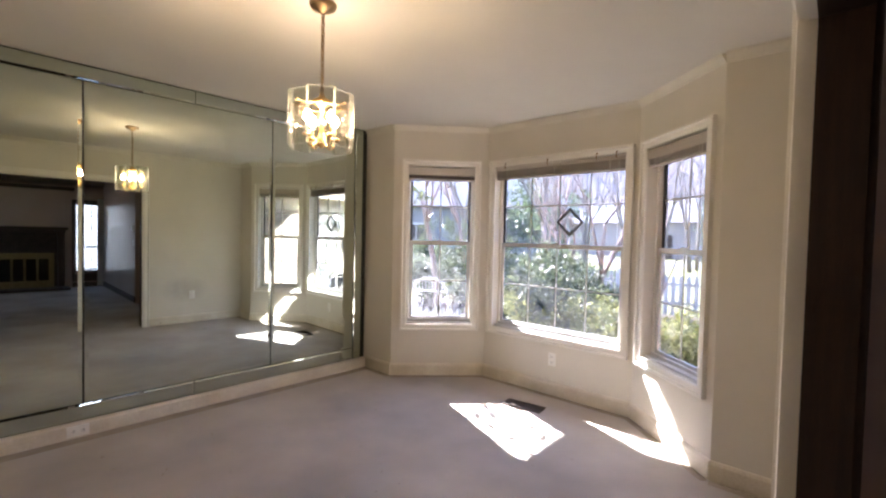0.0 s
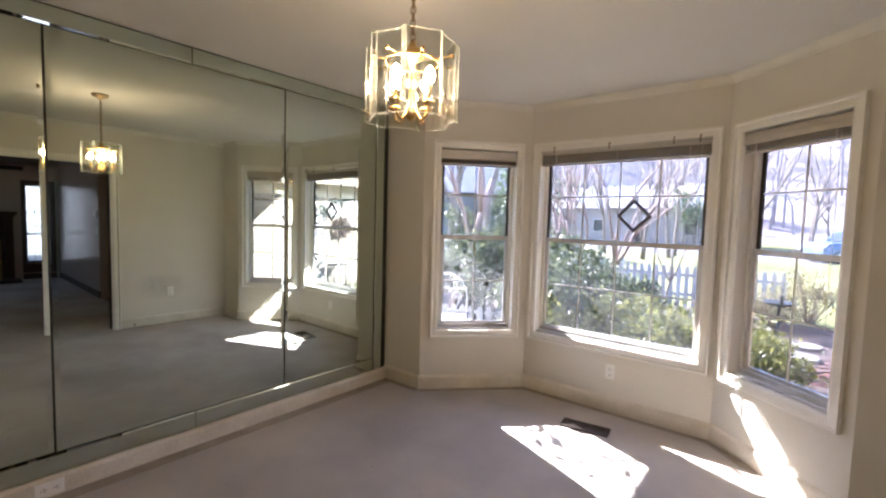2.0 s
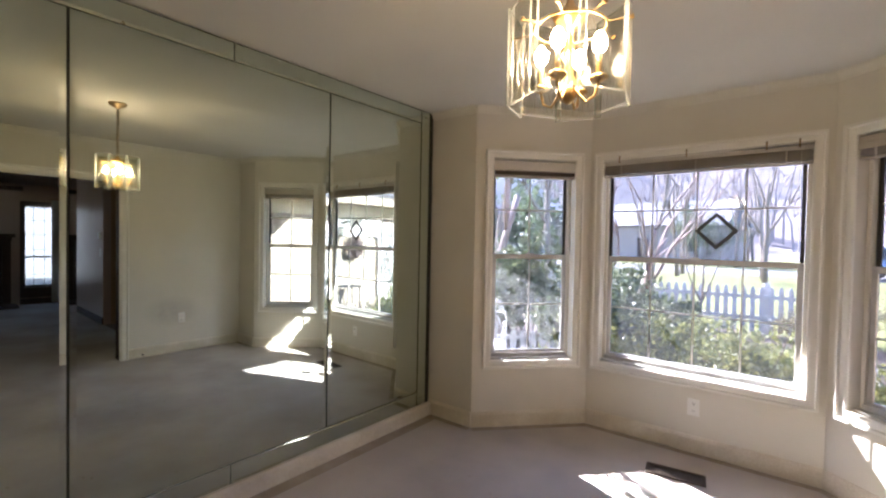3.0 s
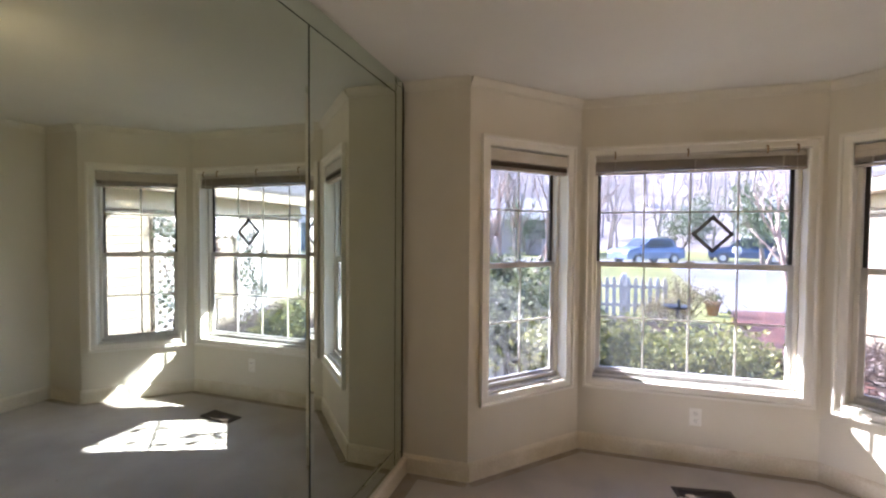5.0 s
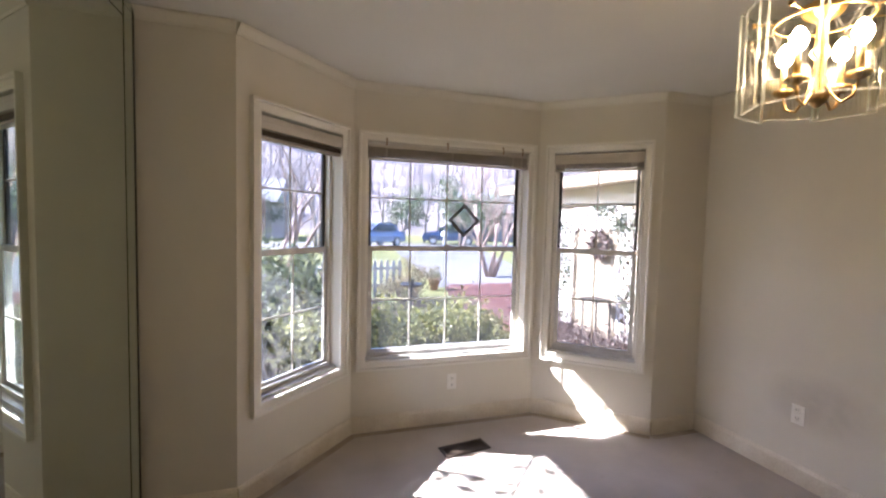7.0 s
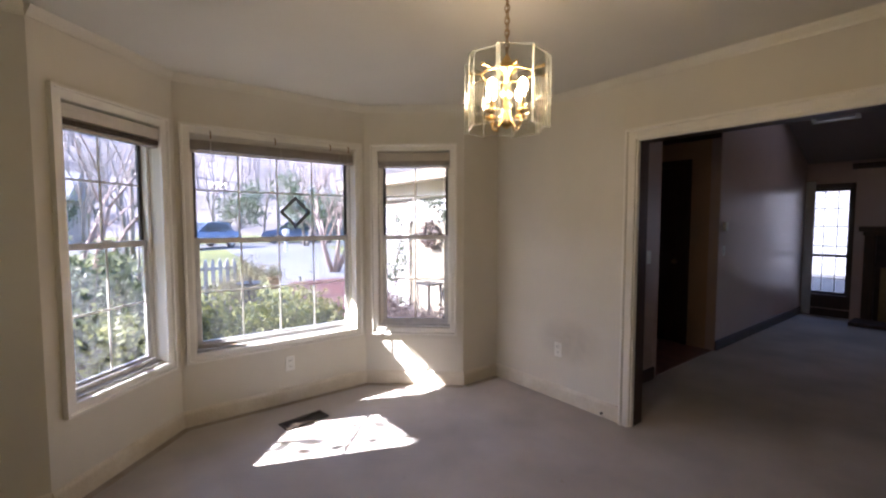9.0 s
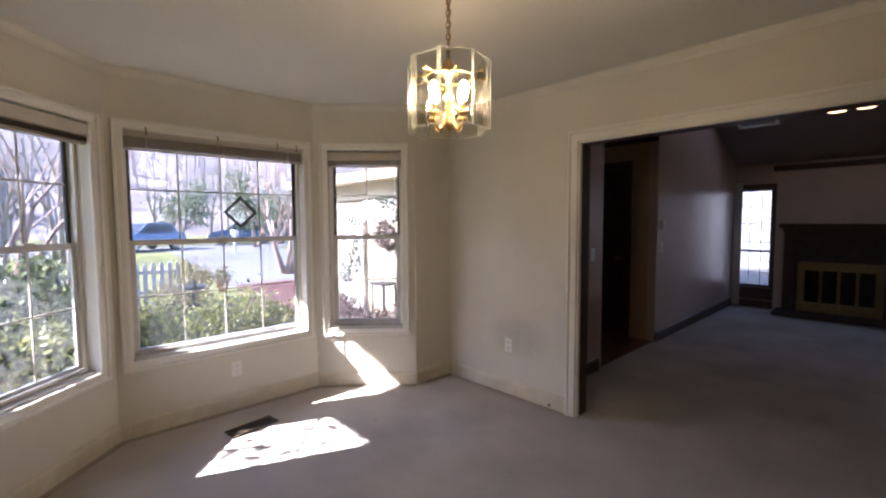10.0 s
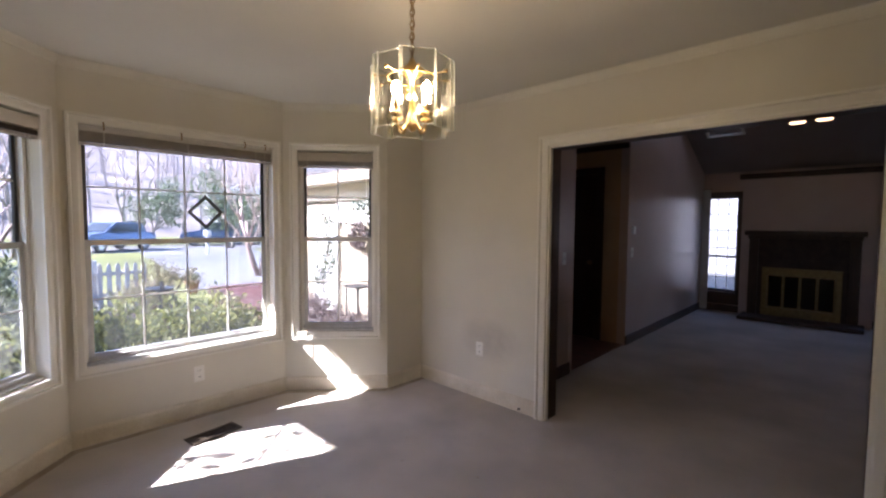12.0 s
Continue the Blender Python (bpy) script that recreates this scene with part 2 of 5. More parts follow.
def sweep(name, m, length, profile, material, parent=None, ends=(0.0, 0.0)):
    """A moulding: profile of (y, z) pairs run along x, its ends mitred by ends (metres per metre of depth)."""
    bm = bmesh.new()
    a = [bm.verts.new((ends[0] * y, y, z)) for y, z in profile]
    b = [bm.verts.new((length - ends[1] * y, y, z)) for y, z in profile]
    n = len(profile)
    for i in range(n):
        bm.faces.new((a[i], a[(i + 1) % n], b[(i + 1) % n], b[i]))
    bm.faces.new(list(reversed(a)))
    bm.faces.new(b)
    ob = part(name, bm, material, parent)
    ob.matrix_world = m
    return ob


# ---- plan of the dining room ----
CEIL = 2.44
XM, XW, YS = -3.02, 0.52, -0.8           # mirror face, wall with the opening, wall behind
YA, YC = 3.445, 4.025                      # alcove wall, bay's middle wall
xm = lambda y: XM + 0.0164 * (y - 2.5)   # the mirror wall runs slightly out of square
YL = 3.365                                # alcove wall beside the mirror
A0, B0, B1, A1 = (-2.60, YL), (-1.96, YC), (-0.535, YC), (0.11, YA)
OPEN0, OPEN1, OPENTOP = 0.42, 2.125, 2.003  # clear opening to the living room
LX = 0.66                                # living room face of that wall
HY, HX0, HX1 = 2.50, 1.66, 3.00           # living room wall with the foyer opening
BX = 6.35                                # chimney wall

runs = {"wall_alcove_west": ((xm(YL) - 0.03, YL), A0), "wall_bay_west": (A0, B0), "wall_bay_middle": (B0, B1), "wall_bay_east": (B1, A1),
        "wall_alcove_east": (A1, (XW, YA)), "wall_east": ((XW, YA), (XW, YS)), "wall_south": ((XW, YS), (xm(YS) - 0.03, YS)), "wall_west": ((xm(YS) - 0.03, YS), (xm(YL) - 0.03, YL))}
CW = 0.062                               # casing width
SIDE = (0.140, 0.790, 0.512, 2.053)          # clear openings: u0, u1, v0, v1
MID = (0.095, 1.328, 0.512, 2.053)
openings = {"wall_bay_west": [SIDE], "wall_bay_middle": [MID], "wall_bay_east": [(0.118, 0.748, 0.512, 2.053)], "wall_east": [(YA - OPEN1, YA - OPEN0, 0.0, OPENTOP)]}
for name, (p0, p1) in runs.items():
    m, length = along(p0, p1)
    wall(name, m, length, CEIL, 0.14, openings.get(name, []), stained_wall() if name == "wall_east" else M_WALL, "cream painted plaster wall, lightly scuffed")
    if name in ("wall_west", "wall_east"):
        continue
    crown = sweep("crown_moulding", m, length, [(0, CEIL - 0.055), (-0.006, CEIL - 0.055), (-0.01, CEIL - 0.042), (-0.03, CEIL - 0.014), (-0.034, CEIL - 0.002), (0, CEIL - 0.002)], M_CROWN)
    structure(crown, "white painted crown moulding under the ceiling", "trim")
    base = sweep("baseboard", m, length, [(0, 0.004), (-0.014, 0.004), (-0.014, 0.10), (-0.006, 0.118), (0, 0.12)], M_BASE)
    structure(base, "cream painted wooden baseboard", "trim")
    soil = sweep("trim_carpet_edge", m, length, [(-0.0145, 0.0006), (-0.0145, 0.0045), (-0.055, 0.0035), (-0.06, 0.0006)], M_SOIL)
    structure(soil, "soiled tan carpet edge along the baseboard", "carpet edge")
m_e, _ = along((XW, YA), (XW, YS))
for u0, u1 in ((0, YA - OPEN1 - 0.075), (YA - OPEN0 + 0.075, YA - YS)):
    mm = m_e @ Matrix.Translation((u0, 0, 0))
    structure(sweep("baseboard", mm, u1 - u0, [(0, 0.004), (-0.014, 0.004), (-0.014, 0.10), (-0.006, 0.118), (0, 0.12)], M_BASE), "cream painted wooden baseboard", "trim")
structure(sweep("crown_moulding", m_e, YA - YS, [(0, CEIL - 0.055), (-0.006, CEIL - 0.055), (-0.01, CEIL - 0.042), (-0.03, CEIL - 0.014), (-0.034, CEIL - 0.002), (0, CEIL - 0.002)], M_CROWN), "white painted crown moulding under the ceiling", "trim")

# floor and ceiling
bm = bmesh.new()
box(bm, (XM - 0.2, -3.4, -0.15), (BX + 0.1, 4.2, 0.0))
structure(part("floor", bm, M_CARPET), "pale grey-beige wall-to-wall carpet, faintly stained", "floor")
bm = bmesh.new()
vs = [(XM - 0.2, YS - 0.15), (XW + 0.139, YS - 0.15), (XW + 0.139, YA + 0.13), (A1[0] + 0.06, YA + 0.13), (B1[0] + 0.05, YC + 0.14), (B0[0] - 0.05, YC + 0.14), (A0[0] - 0.06, YL + 0.13), (XM - 0.2, YL + 0.13)]
low = [bm.verts.new((*v, CEIL)) for v in vs]
top = [bm.verts.new((*v, CEIL + 0.12)) for v in vs]
bm.faces.new(low), bm.faces.new(top)
for i in range(len(vs)):
    bm.faces.new((low[i], low[(i + 1) % 8], top[(i + 1) % 8], top[i]))
structure(part("ceiling", bm, M_CEIL), "off-white painted flat ceiling", "ceiling")


# ---- windows of the bay ----
def casing_board(parent, m, length, w, turn):
    """One board of a casing with a stepped face, mitred at both ends; its inner edge runs along x at the origin."""
    bm = bmesh.new()
    prof = [(0.0, 0.0), (0.0, -0.014), (0.012, -0.018), (w - 0.02, -0.016), (w - 0.014, -0.03), (w, -0.03), (w, 0.0)]
    a = [bm.verts.new((-o, d, o)) for o, d in prof]
    b = [bm.verts.new((length + o, d, o)) for o, d in prof]
    n = len(prof)
    for i in range(n):
        bm.faces.new((a[i], a[(i + 1) % n], b[(i + 1) % n], b[i]))
    bm.faces.new(a), bm.faces.new(b)
    bmesh.ops.transform(bm, matrix=m @ turn, verts=bm.verts)
    return part("casing", bm, M_TRIM, parent)


def casing(parent, u0, u1, v0, v1, w, sides="tblr"):
    R = lambda a: Matrix.Rotation(radians(a), 4, 'Y')
    if "t" in sides:
        casing_board(parent, Matrix.Translation((u0, 0, v1)), u1 - u0, w, Matrix())
    if "b" in sides:
        casing_board(parent, Matrix.Translation((u1, 0, v0)), u1 - u0, w, R(180))
    if "r" in sides:
        casing_board(parent, Matrix.Translation((u1, 0, v1)), v1 - v0, w, R(90))
    if "l" in sides:
        casing_board(parent, Matrix.Translation((u0, 0, v0)), v1 - v0, w, R(-90))


def bay_window(name, m, hole, cols, label):
    """Double-hung window: casing, frame, dark upper sash behind a pale lower sash, bars and panes."""
    u0, u1, v0, v1 = hole
    w = thing(name, m, label, "window", kind="structure")
    casing(w, u0, u1, v0, v1, CW)
    d0, d1 = 0.075, 0.135
    boxes("window_frame", M_TRIM, w, [((u0, d0, v0), (u0 + 0.022, d1, v1)), ((u1 - 0.022, d0, v0), (u1, d1, v1)), ((u0 + 0.022, d0, v1 - 0.03), (u1 - 0.022, d1, v1)), ((u0 + 0.022, d0, v0), (u1 - 0.022, d1, v0 + 0.028))], 0.002)
    boxes("window_sill", M_ALU, w, [((u0 + 0.005, 0.02, v0 + 0.001), (u1 - 0.005, d0 - 0.002, v0 + 0.016)), ((u0 + 0.02, d0 - 0.016, v0 + 0.017), (u1 - 0.02, d0 - 0.001, v0 + 0.045))], 0.002, "grey aluminium track on the sill")
    a0, a1, mid = u0 + 0.024, u1 - 0.024, v0 + 0.795
    for sash_name, s0, s1, y, mat, t in (("upper_sash", mid - 0.02, v1 - 0.032, 0.112, M_BRONZE, 0.022), ("lower_sash", v0 + 0.03, mid + 0.018, 0.088, M_ALU, 0.03)):
        s = boxes(sash_name, mat, w, [((a0, y, s0), (a0 + t, y + 0.018, s1)), ((a1 - t, y, s0), (a1, y + 0.018, s1)), ((a0 + t, y, s1 - 0.036), (a1 - t, y + 0.018, s1)), ((a0 + t, y, s0), (a1 - t, y + 0.018, s0 + 0.032))], 0.002,
                  "dark bronze sash" if sash_name[0] == "u" else "pale grey aluminium sash")
        g0, g1, h0, h1 = a0 + t, a1 - t, s0 + 0.032, s1 - 0.036
        pane = boxes("pane", M_PANE, s, [((g0, y + 0.0085, h0), (g1, y + 0.0105, h1))])
        pane.visible_shadow = False
        for i in range(1, cols):
            x = g0 + (g1 - g0) * i / cols
            boxes("muntin", M_MUNTIN, s, [((x - 0.005, y + 0.003, h0), (x + 0.005, y + 0.0083, h1))])
        z = (h0 + h1) / 2 + (0.02 if sash_name[0] == "u" else 0.0)
        boxes("muntin", M_MUNTIN, s, [((g0, y + 0.002, z - 0.005), (g1, y + 0.0079, z + 0.005))])
    boxes("sash_lock", M_ALU, w, [(((a0 + a1) / 2 - 0.03, 0.078, mid + 0.019), ((a0 + a1) / 2 + 0.03, 0.1, mid + 0.03))], 0.003, "small grey metal lock")
    return w


def mini_blind(m, u0, u1, ztop, drop, label, cover=None):
    """Raised blind: head rail, bunched slats, bottom rail, ladder cords and pull cord."""
    b = thing("mini_blind", m, label, "window blind", "raised blinds")
    boxes("head_rail", M_BLINDRAIL, b, [((u0, 0.012, ztop - 0.028), (u1, 0.044, ztop))], 0.002)
    n = max(6, int((drop - 0.05) / 0.0045))
    rnd = random.Random(int(u1 * 1000))
    for i in range(n):
        z = ztop - 0.031 - i * (drop - 0.05) / n
        j = rnd.uniform(-0.003, 0.003)
        boxes("slat", M_BLIND, b, [((u0 - 0.004 + j, 0.006 + j, z - 0.0022), (u1 + 0.004 + j, 0.054 + j, z))])
    boxes("bottom_rail", M_BLIND, b, [((u0 - 0.006, 0.004, ztop - drop), (u1 + 0.006, 0.056, ztop - drop + 0.014))], 0.003)
    for f in (0.12, 0.88) if u1 - u0 < 1 else (0.1, 0.5, 0.9):
        x = u0 + (u1 - u0) * f
        boxes("ladder_tape", M_BLINDRAIL, b, [((x - 0.004, 0.0015, ztop - drop), (x + 0.004, 0.0035, ztop - 0.028))])
    if cover:
        boxes("valance", cover, b, [((u0 - 0.004, -0.006, ztop - 0.036), (u1 + 0.004, -0.001, ztop - 0.004)), ((u0 - 0.004, -0.009, ztop - 0.074), (u1 + 0.004, -0.004, ztop - 0.0365))], 0.002, "pale clip-on valance")
    # One solid dark strip laid in front of the lower slats.
    if cover is M_BLINDRAIL:
        boxes("lower_slats", M_VENT, b, [((u0 - 0.004, -0.001, ztop - drop + 0.016), (u1 + 0.004, 0.0035, ztop - drop + 0.044))], 0.001, "dark band across the lower slats")
    bm = bmesh.new()
    tube(bm, [(u1 - 0.05, 0.002, ztop - 0.03), (u1 - 0.048, 0.001, ztop - 0.6), (u1 - 0.05, 0.002, ztop - 1.1)], 0.0012, 5)
    part("pull_cord", bm, M_PLATE, b, "thin white cord")
    return b


win = {}
for i, (key, hole, cols) in enumerate((("wall_bay_west", SIDE, 2), ("wall_bay_middle", MID, 4), ("wall_bay_east", openings["wall_bay_east"][0], 2))):
    m, _ = along(*runs[key])
    win[key] = m
    bay_window("window_%d" % (i + 1), m, hole, cols, "white-cased double-hung bay window with grid bars")
    mini_blind(m, hole[0] + 0.008, hole[1] - 0.008, hole[3] - 0.012, 0.125 if cols == 2 else 0.112, "raised taupe mini blind bunched in the window head", (M_BLINDRAIL, None, M_TAUPE)[i])
# curtain rod over the middle window
m = win["wall_bay_middle"]
rod = thing("curtain_rod", m, "thin pale curtain rod on dark hooks above window", "curtain rod")
bm = bmesh.new()
tube(bm, [(0.10, -0.03, 2.035), (1.33, -0.03, 2.05)], 0.005, 8)
part("rod", bm, M_BLINDRAIL, rod)
for u in (0.22, 0.66, 1.10, 1.26):
    bm = bmesh.new()
    tube(bm, [(u, 0.0, 2.07), (u, -0.028, 2.072), (u, -0.038, 2.06), (u, -0.036, 2.03), (u, -0.026, 2.025)], 0.005, 6)
    part("hook", bm, M_OLDBRASS, rod)
# diamond glass ornament
dia = thing("diamond_suncatcher", m @ Matrix.Translation((-1.123 - B0[0], 0.07, 1.522)), "clear glass diamond ornament in a black frame", "suncatcher")
H = 0.127
bm = bmesh.new()
for k in range(4):
    a, b = math.pi / 2 * k, math.pi / 2 * (k + 1)
    q = [(H * f * math.cos(t), y, H * f * math.sin(t)) for y in (-0.004, 0.004) for f in (1.0, 0.76) for t in (a, b)]
    v = [bm.verts.new(p) for p in q]
    for f in ((0, 1, 3, 2), (4, 5, 7, 6), (0, 1, 5, 4), (2, 3, 7, 6)):
        bm.faces.new([v[i] for i in f])
part("frame", bm, M_SLOT, dia, "black lead frame")
bm = bmesh.new()
r = [bm.verts.new((H * 0.76 * math.cos(math.pi / 2 * k), 0, H * 0.76 * math.sin(math.pi / 2 * k))) for k in range(4)]
c = [bm.verts.new((H * 0.3 * math.cos(math.pi / 2 * k), -0.006, H * 0.3 * math.sin(math.pi / 2 * k))) for k in range(4)]
for k in range(4):
    bm.faces.new((r[k], r[(k + 1) % 4], c[(k + 1) % 4], c[k]))
bm.faces.new(c)
part("glass", bm, clear_glass("bevelled_glass", (1.0, 1.0, 1.0), 1.4, frost=0.03), dia, "clear bevelled glass")
bm = bmesh.new()
tube(bm, [(0, 0, H), (0.01, -0.004, 0.42)], 0.0008, 4)
part("thread", bm, M_PLATE, dia)

# ---- wall mirror ----
mir = thing("wall_mirror", pose(xm(0), 0, 0, 0, 0, -0.94), "wall-sized greenish mirror with a narrow mirrored border", "mirror")
boxes("backing", M_GAP, mir, [((-0.0295, YS + 0.01, 0.102), (-0.012, 3.355, 2.436))])


def mirror_panel(y0, y1, z0, z1, b):
    """Plate with a shallow bevel round its face; the face looks along +x."""
    bm = bmesh.new()
    o = [bm.verts.new((-0.0025, y, z)) for y, z in ((y0, z0), (y1, z0), (y1, z1), (y0, z1))]
    f = [bm.verts.new((0, y, z)) for y, z in ((y0 + b, z0 + b), (y1 - b, z0 + b), (y1 - b, z1 - b), (y0 + b, z1 - b))]
    k = [bm.verts.new((-0.01, v.co.y, v.co.z)) for v in o]
    bm.faces.new(f)
    for i in range(4):
        j = (i + 1) % 4
        bm.faces.new((o[i], o[j], f[j], f[i])), bm.faces.new((k[i], k[j], o[j], o[i]))
    part("mirror_panel", bm, M_MIRROR, mir)


G = 0.005
Z0, Z1, ZB, ZT = 0.215, 2.335, 0.112, 2.428
YB = 3.205
seams = [YS + 0.02, -0.19, 1.08, 2.35, YB]
for y0, y1 in zip(seams, seams[1:]):
    mirror_panel(y0 + G, y1 - G, Z0 + G, Z1 - G, 0.022)
for y0, y1 in ((YS + 0.02, 0.48), (0.48, 1.745), (1.745, YB)):
    mirror_panel(y0 + G / 2, y1 - G / 2, Z1, ZT, 0.012)
    mirror_panel(y0 + G / 2, y1 - G / 2, ZB, Z0, 0.012)
mirror_panel(YB + G, YB + 0.095, Z0 - 0.05, Z1 + 0.05, 0.012)
for z0, z1 in ((ZB, Z0 - 0.052), (Z1 + 0.052, ZT)):
    mirror_panel(YB + G, YB + 0.095, z0, z1, 0.012)
# base ledge below the mirror
mb = along(*runs["wall_west"])[0]
structure(sweep("baseboard", mb, YL - YS, [(0, 0.004), (-0.05, 0.004), (-0.05, 0.09), (-0.04, 0.104), (0, 0.105)], M_BASE), "cream painted wooden ledge below the mirror", "trim")

structure(sweep("trim_carpet_edge", mb, YL - YS, [(-0.0505, 0.0006), (-0.0505, 0.0045), (-0.12, 0.0032), (-0.135, 0.0006)], M_SOIL), "tan carpet edge along the mirror ledge", "carpet edge")

# ---- opening to the living room ----
door = thing("door_1", m_e, "wide cased opening, cream casing and dark-stained lining", "doorway", kind="structure")
o0, o1 = YA - OPEN1, YA - OPEN0
casing(door, o0, o1, 0.004, OPENTOP, 0.07, "tlr")
boxes("jamb", M_TRIM, door, [((o0, 0.0, 0.004), (o0 + 0.012, 0.03, OPENTOP - 0.012)), ((o1 - 0.012, 0.0, 0.004), (o1, 0.03, OPENTOP - 0.012)), ((o0, 0.0, OPENTOP - 0.012), (o1, 0.03, OPENTOP))], 0, "cream painted jamb edge")
boxes("lining", M_DARKWOOD, door, [((o0, 0.0305, 0.004), (o0 + 0.014, 0.142, OPENTOP - 0.014)), ((o1 - 0.014, 0.0305, 0.004), (o1, 0.142, OPENTOP - 0.014)), ((o0, 0.0305, OPENTOP - 0.014), (o1, 0.142, OPENTOP))], 0, "dark stained wooden lining")
boxes("casing", M_DARKWOOD, door, [((o0 - 0.08, 0.1405, 0.004), (o0, 0.16, OPENTOP + 0.08)), ((o1, 0.1405, 0.004), (o1 + 0.08, 0.16, OPENTOP + 0.08)), ((o0, 0.1405, OPENTOP), (o1, 0.16, OPENTOP + 0.08))], 0.003, "dark stained wooden casing")

# ---- living room shell ----
LS, PX, PZ = -3.3, 3.3, 3.55
mw, ml = along((LX, HY), (BX, HY))
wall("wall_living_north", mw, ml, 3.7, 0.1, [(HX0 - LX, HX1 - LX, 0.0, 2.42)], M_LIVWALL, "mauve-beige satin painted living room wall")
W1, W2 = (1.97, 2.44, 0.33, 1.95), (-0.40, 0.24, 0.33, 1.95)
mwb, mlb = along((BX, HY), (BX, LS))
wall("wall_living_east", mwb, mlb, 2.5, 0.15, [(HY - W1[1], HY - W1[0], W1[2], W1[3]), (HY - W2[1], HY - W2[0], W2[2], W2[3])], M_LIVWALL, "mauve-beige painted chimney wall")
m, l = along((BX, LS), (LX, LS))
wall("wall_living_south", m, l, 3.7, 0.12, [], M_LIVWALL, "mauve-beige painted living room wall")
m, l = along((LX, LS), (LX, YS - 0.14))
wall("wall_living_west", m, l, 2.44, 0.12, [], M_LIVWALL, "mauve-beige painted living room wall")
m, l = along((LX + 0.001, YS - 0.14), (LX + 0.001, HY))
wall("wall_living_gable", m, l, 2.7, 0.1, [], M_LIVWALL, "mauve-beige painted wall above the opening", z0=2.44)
# vaulted ceiling with a skylight well in the far slope
SK = (4.3, 5.28, 1.80, 2.20)
zs = lambda x: 2.34 + (BX - x) * 0.425 if x > PX else 2.34 + (BX - PX) * 0.425 - (PX - x) * 0.40
bm = bmesh.new()
xs, ys = [LX - 0.02, PX, SK[0], SK[1], BX + 0.1], [LS - 0.1, SK[2], SK[3], HY + 0.1]
for t in (0.0, 0.15):
    g = [[bm.verts.new((x, y, zs(x) + t)) for y in ys] for x in xs]
    for i in range(4):
        for j in range(3):
            if (i, j) != (2, 1):
                bm.faces.new((g[i][j], g[i + 1][j], g[i + 1][j + 1], g[i][j + 1]))
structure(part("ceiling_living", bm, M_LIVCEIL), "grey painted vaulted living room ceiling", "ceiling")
sk = thing("skylight", pose(0, 0, 0), "frosted white skylight in the sloping ceiling", "skylight")
bm = bmesh.new()
v = [bm.verts.new((x, y, zs(x) + 0.12)) for x, y in ((SK[0], SK[2]), (SK[1], SK[2]), (SK[1], SK[3]), (SK[0], SK[3]))]
bm.faces.new(v)
m_frost, nt, p = nodes_of("frosted_acrylic")
tl = nt.nodes.new("ShaderNodeBsdfTranslucent")
tl.inputs[0].default_value = (0.26, 0.26, 0.26, 1)
nt.links.new(tl.outputs[0], nt.nodes["Material Output"].inputs[0])
part("diffuser", bm, m_frost, sk)
bm = bmesh.new()
for x0, x1, y0, y1 in ((SK[0] - 0.04, SK[0], SK[2] - 0.04, SK[3] + 0.04), (SK[1], SK[1] + 0.04, SK[2] - 0.04, SK[3] + 0.04), (SK[0], SK[1], SK[2] - 0.04, SK[2]), (SK[0], SK[1], SK[3], SK[3] + 0.04)):
    a = [bm.verts.new((x, y, zs(x) + dz)) for dz in (-0.012, -0.002) for x, y in ((x0, y0), (x1, y0), (x1, y1), (x0, y1))]
    for f in ((0, 1, 2, 3), (4, 5, 6, 7), (0, 1, 5, 4), (1, 2, 6, 5), (2, 3, 7, 6), (3, 0, 4, 7)):
        bm.faces.new([a[i] for i in f])
part("frame", bm, M_TRIM, sk)
# dark baseboards
DB = [(0, 0.004), (-0.016, 0.004), (-0.016, 0.10), (-0.008, 0.115), (0, 0.116)]
for p0, p1 in (((LX, HY), (HX0 - 0.06, HY)), ((HX1, HY), (BX, HY)), ((BX, HY), (BX, 1.90)), ((BX, 0.33), (BX, LS))):
    m, l = along(p0, p1)
    structure(sweep("baseboard", m, l, DB, M_DARKWOOD), "dark stained wooden baseboard", "trim")
# foyer
m_f = surface("foyer_wall_paint", (0.42, 0.27, 0.16), 0.6, vary=0.06, scale=3)
FY = 3.95
for nm, p0, p1 in (("wall_foyer_north", (HX0 - 0.1, FY), (HX1 + 0.1, FY)), ("wall_foyer_west", (HX0, HY + 0.1), (HX0, FY)), ("wall_foyer_east", (HX1, FY), (HX1, HY + 0.1))):
    m, l = along(p0, p1)
    wall(nm, m, l, 2.5, 0.1, [], m_f, "tan painted foyer wall")
bm = bmesh.new()
box(bm, (HX0 - 0.1, HY + 0.1, 2.5), (HX1 + 0.1, FY + 0.1, 2.56))
structure(part("ceiling_foyer", bm, M_CEIL), "low painted foyer ceiling", "ceiling")
bm = bmesh.new()
box(bm, (HX0, HY + 0.02, -0.02), (HX1, FY, 0.006))
structure(part("floor_foyer", bm, M_FOYER), "dark reddish foyer floor", "floor")
bm = bmesh.new()
box(bm, (HX1 - 0.04, HY + 0.0, 2.36), (HX1 - 0.002, FY, 2.46), None, 0.005)
structure(part("trim_beam", bm, M_DARKWOOD), "dark wooden beam along the foyer wall", "beam")
md, _ = along((HX1, FY), (HX1, HY))
fd = thing("door_2", md, "dark stained panelled inner door, closed", "door", kind="structure")
d0 = FY - 3.50
leaf = boxes("door_leaf", M_DARKWOOD, fd, [((d0, -0.012, 0.012), (d0 + 0.62, -0.002, 2.08))], 0.002)
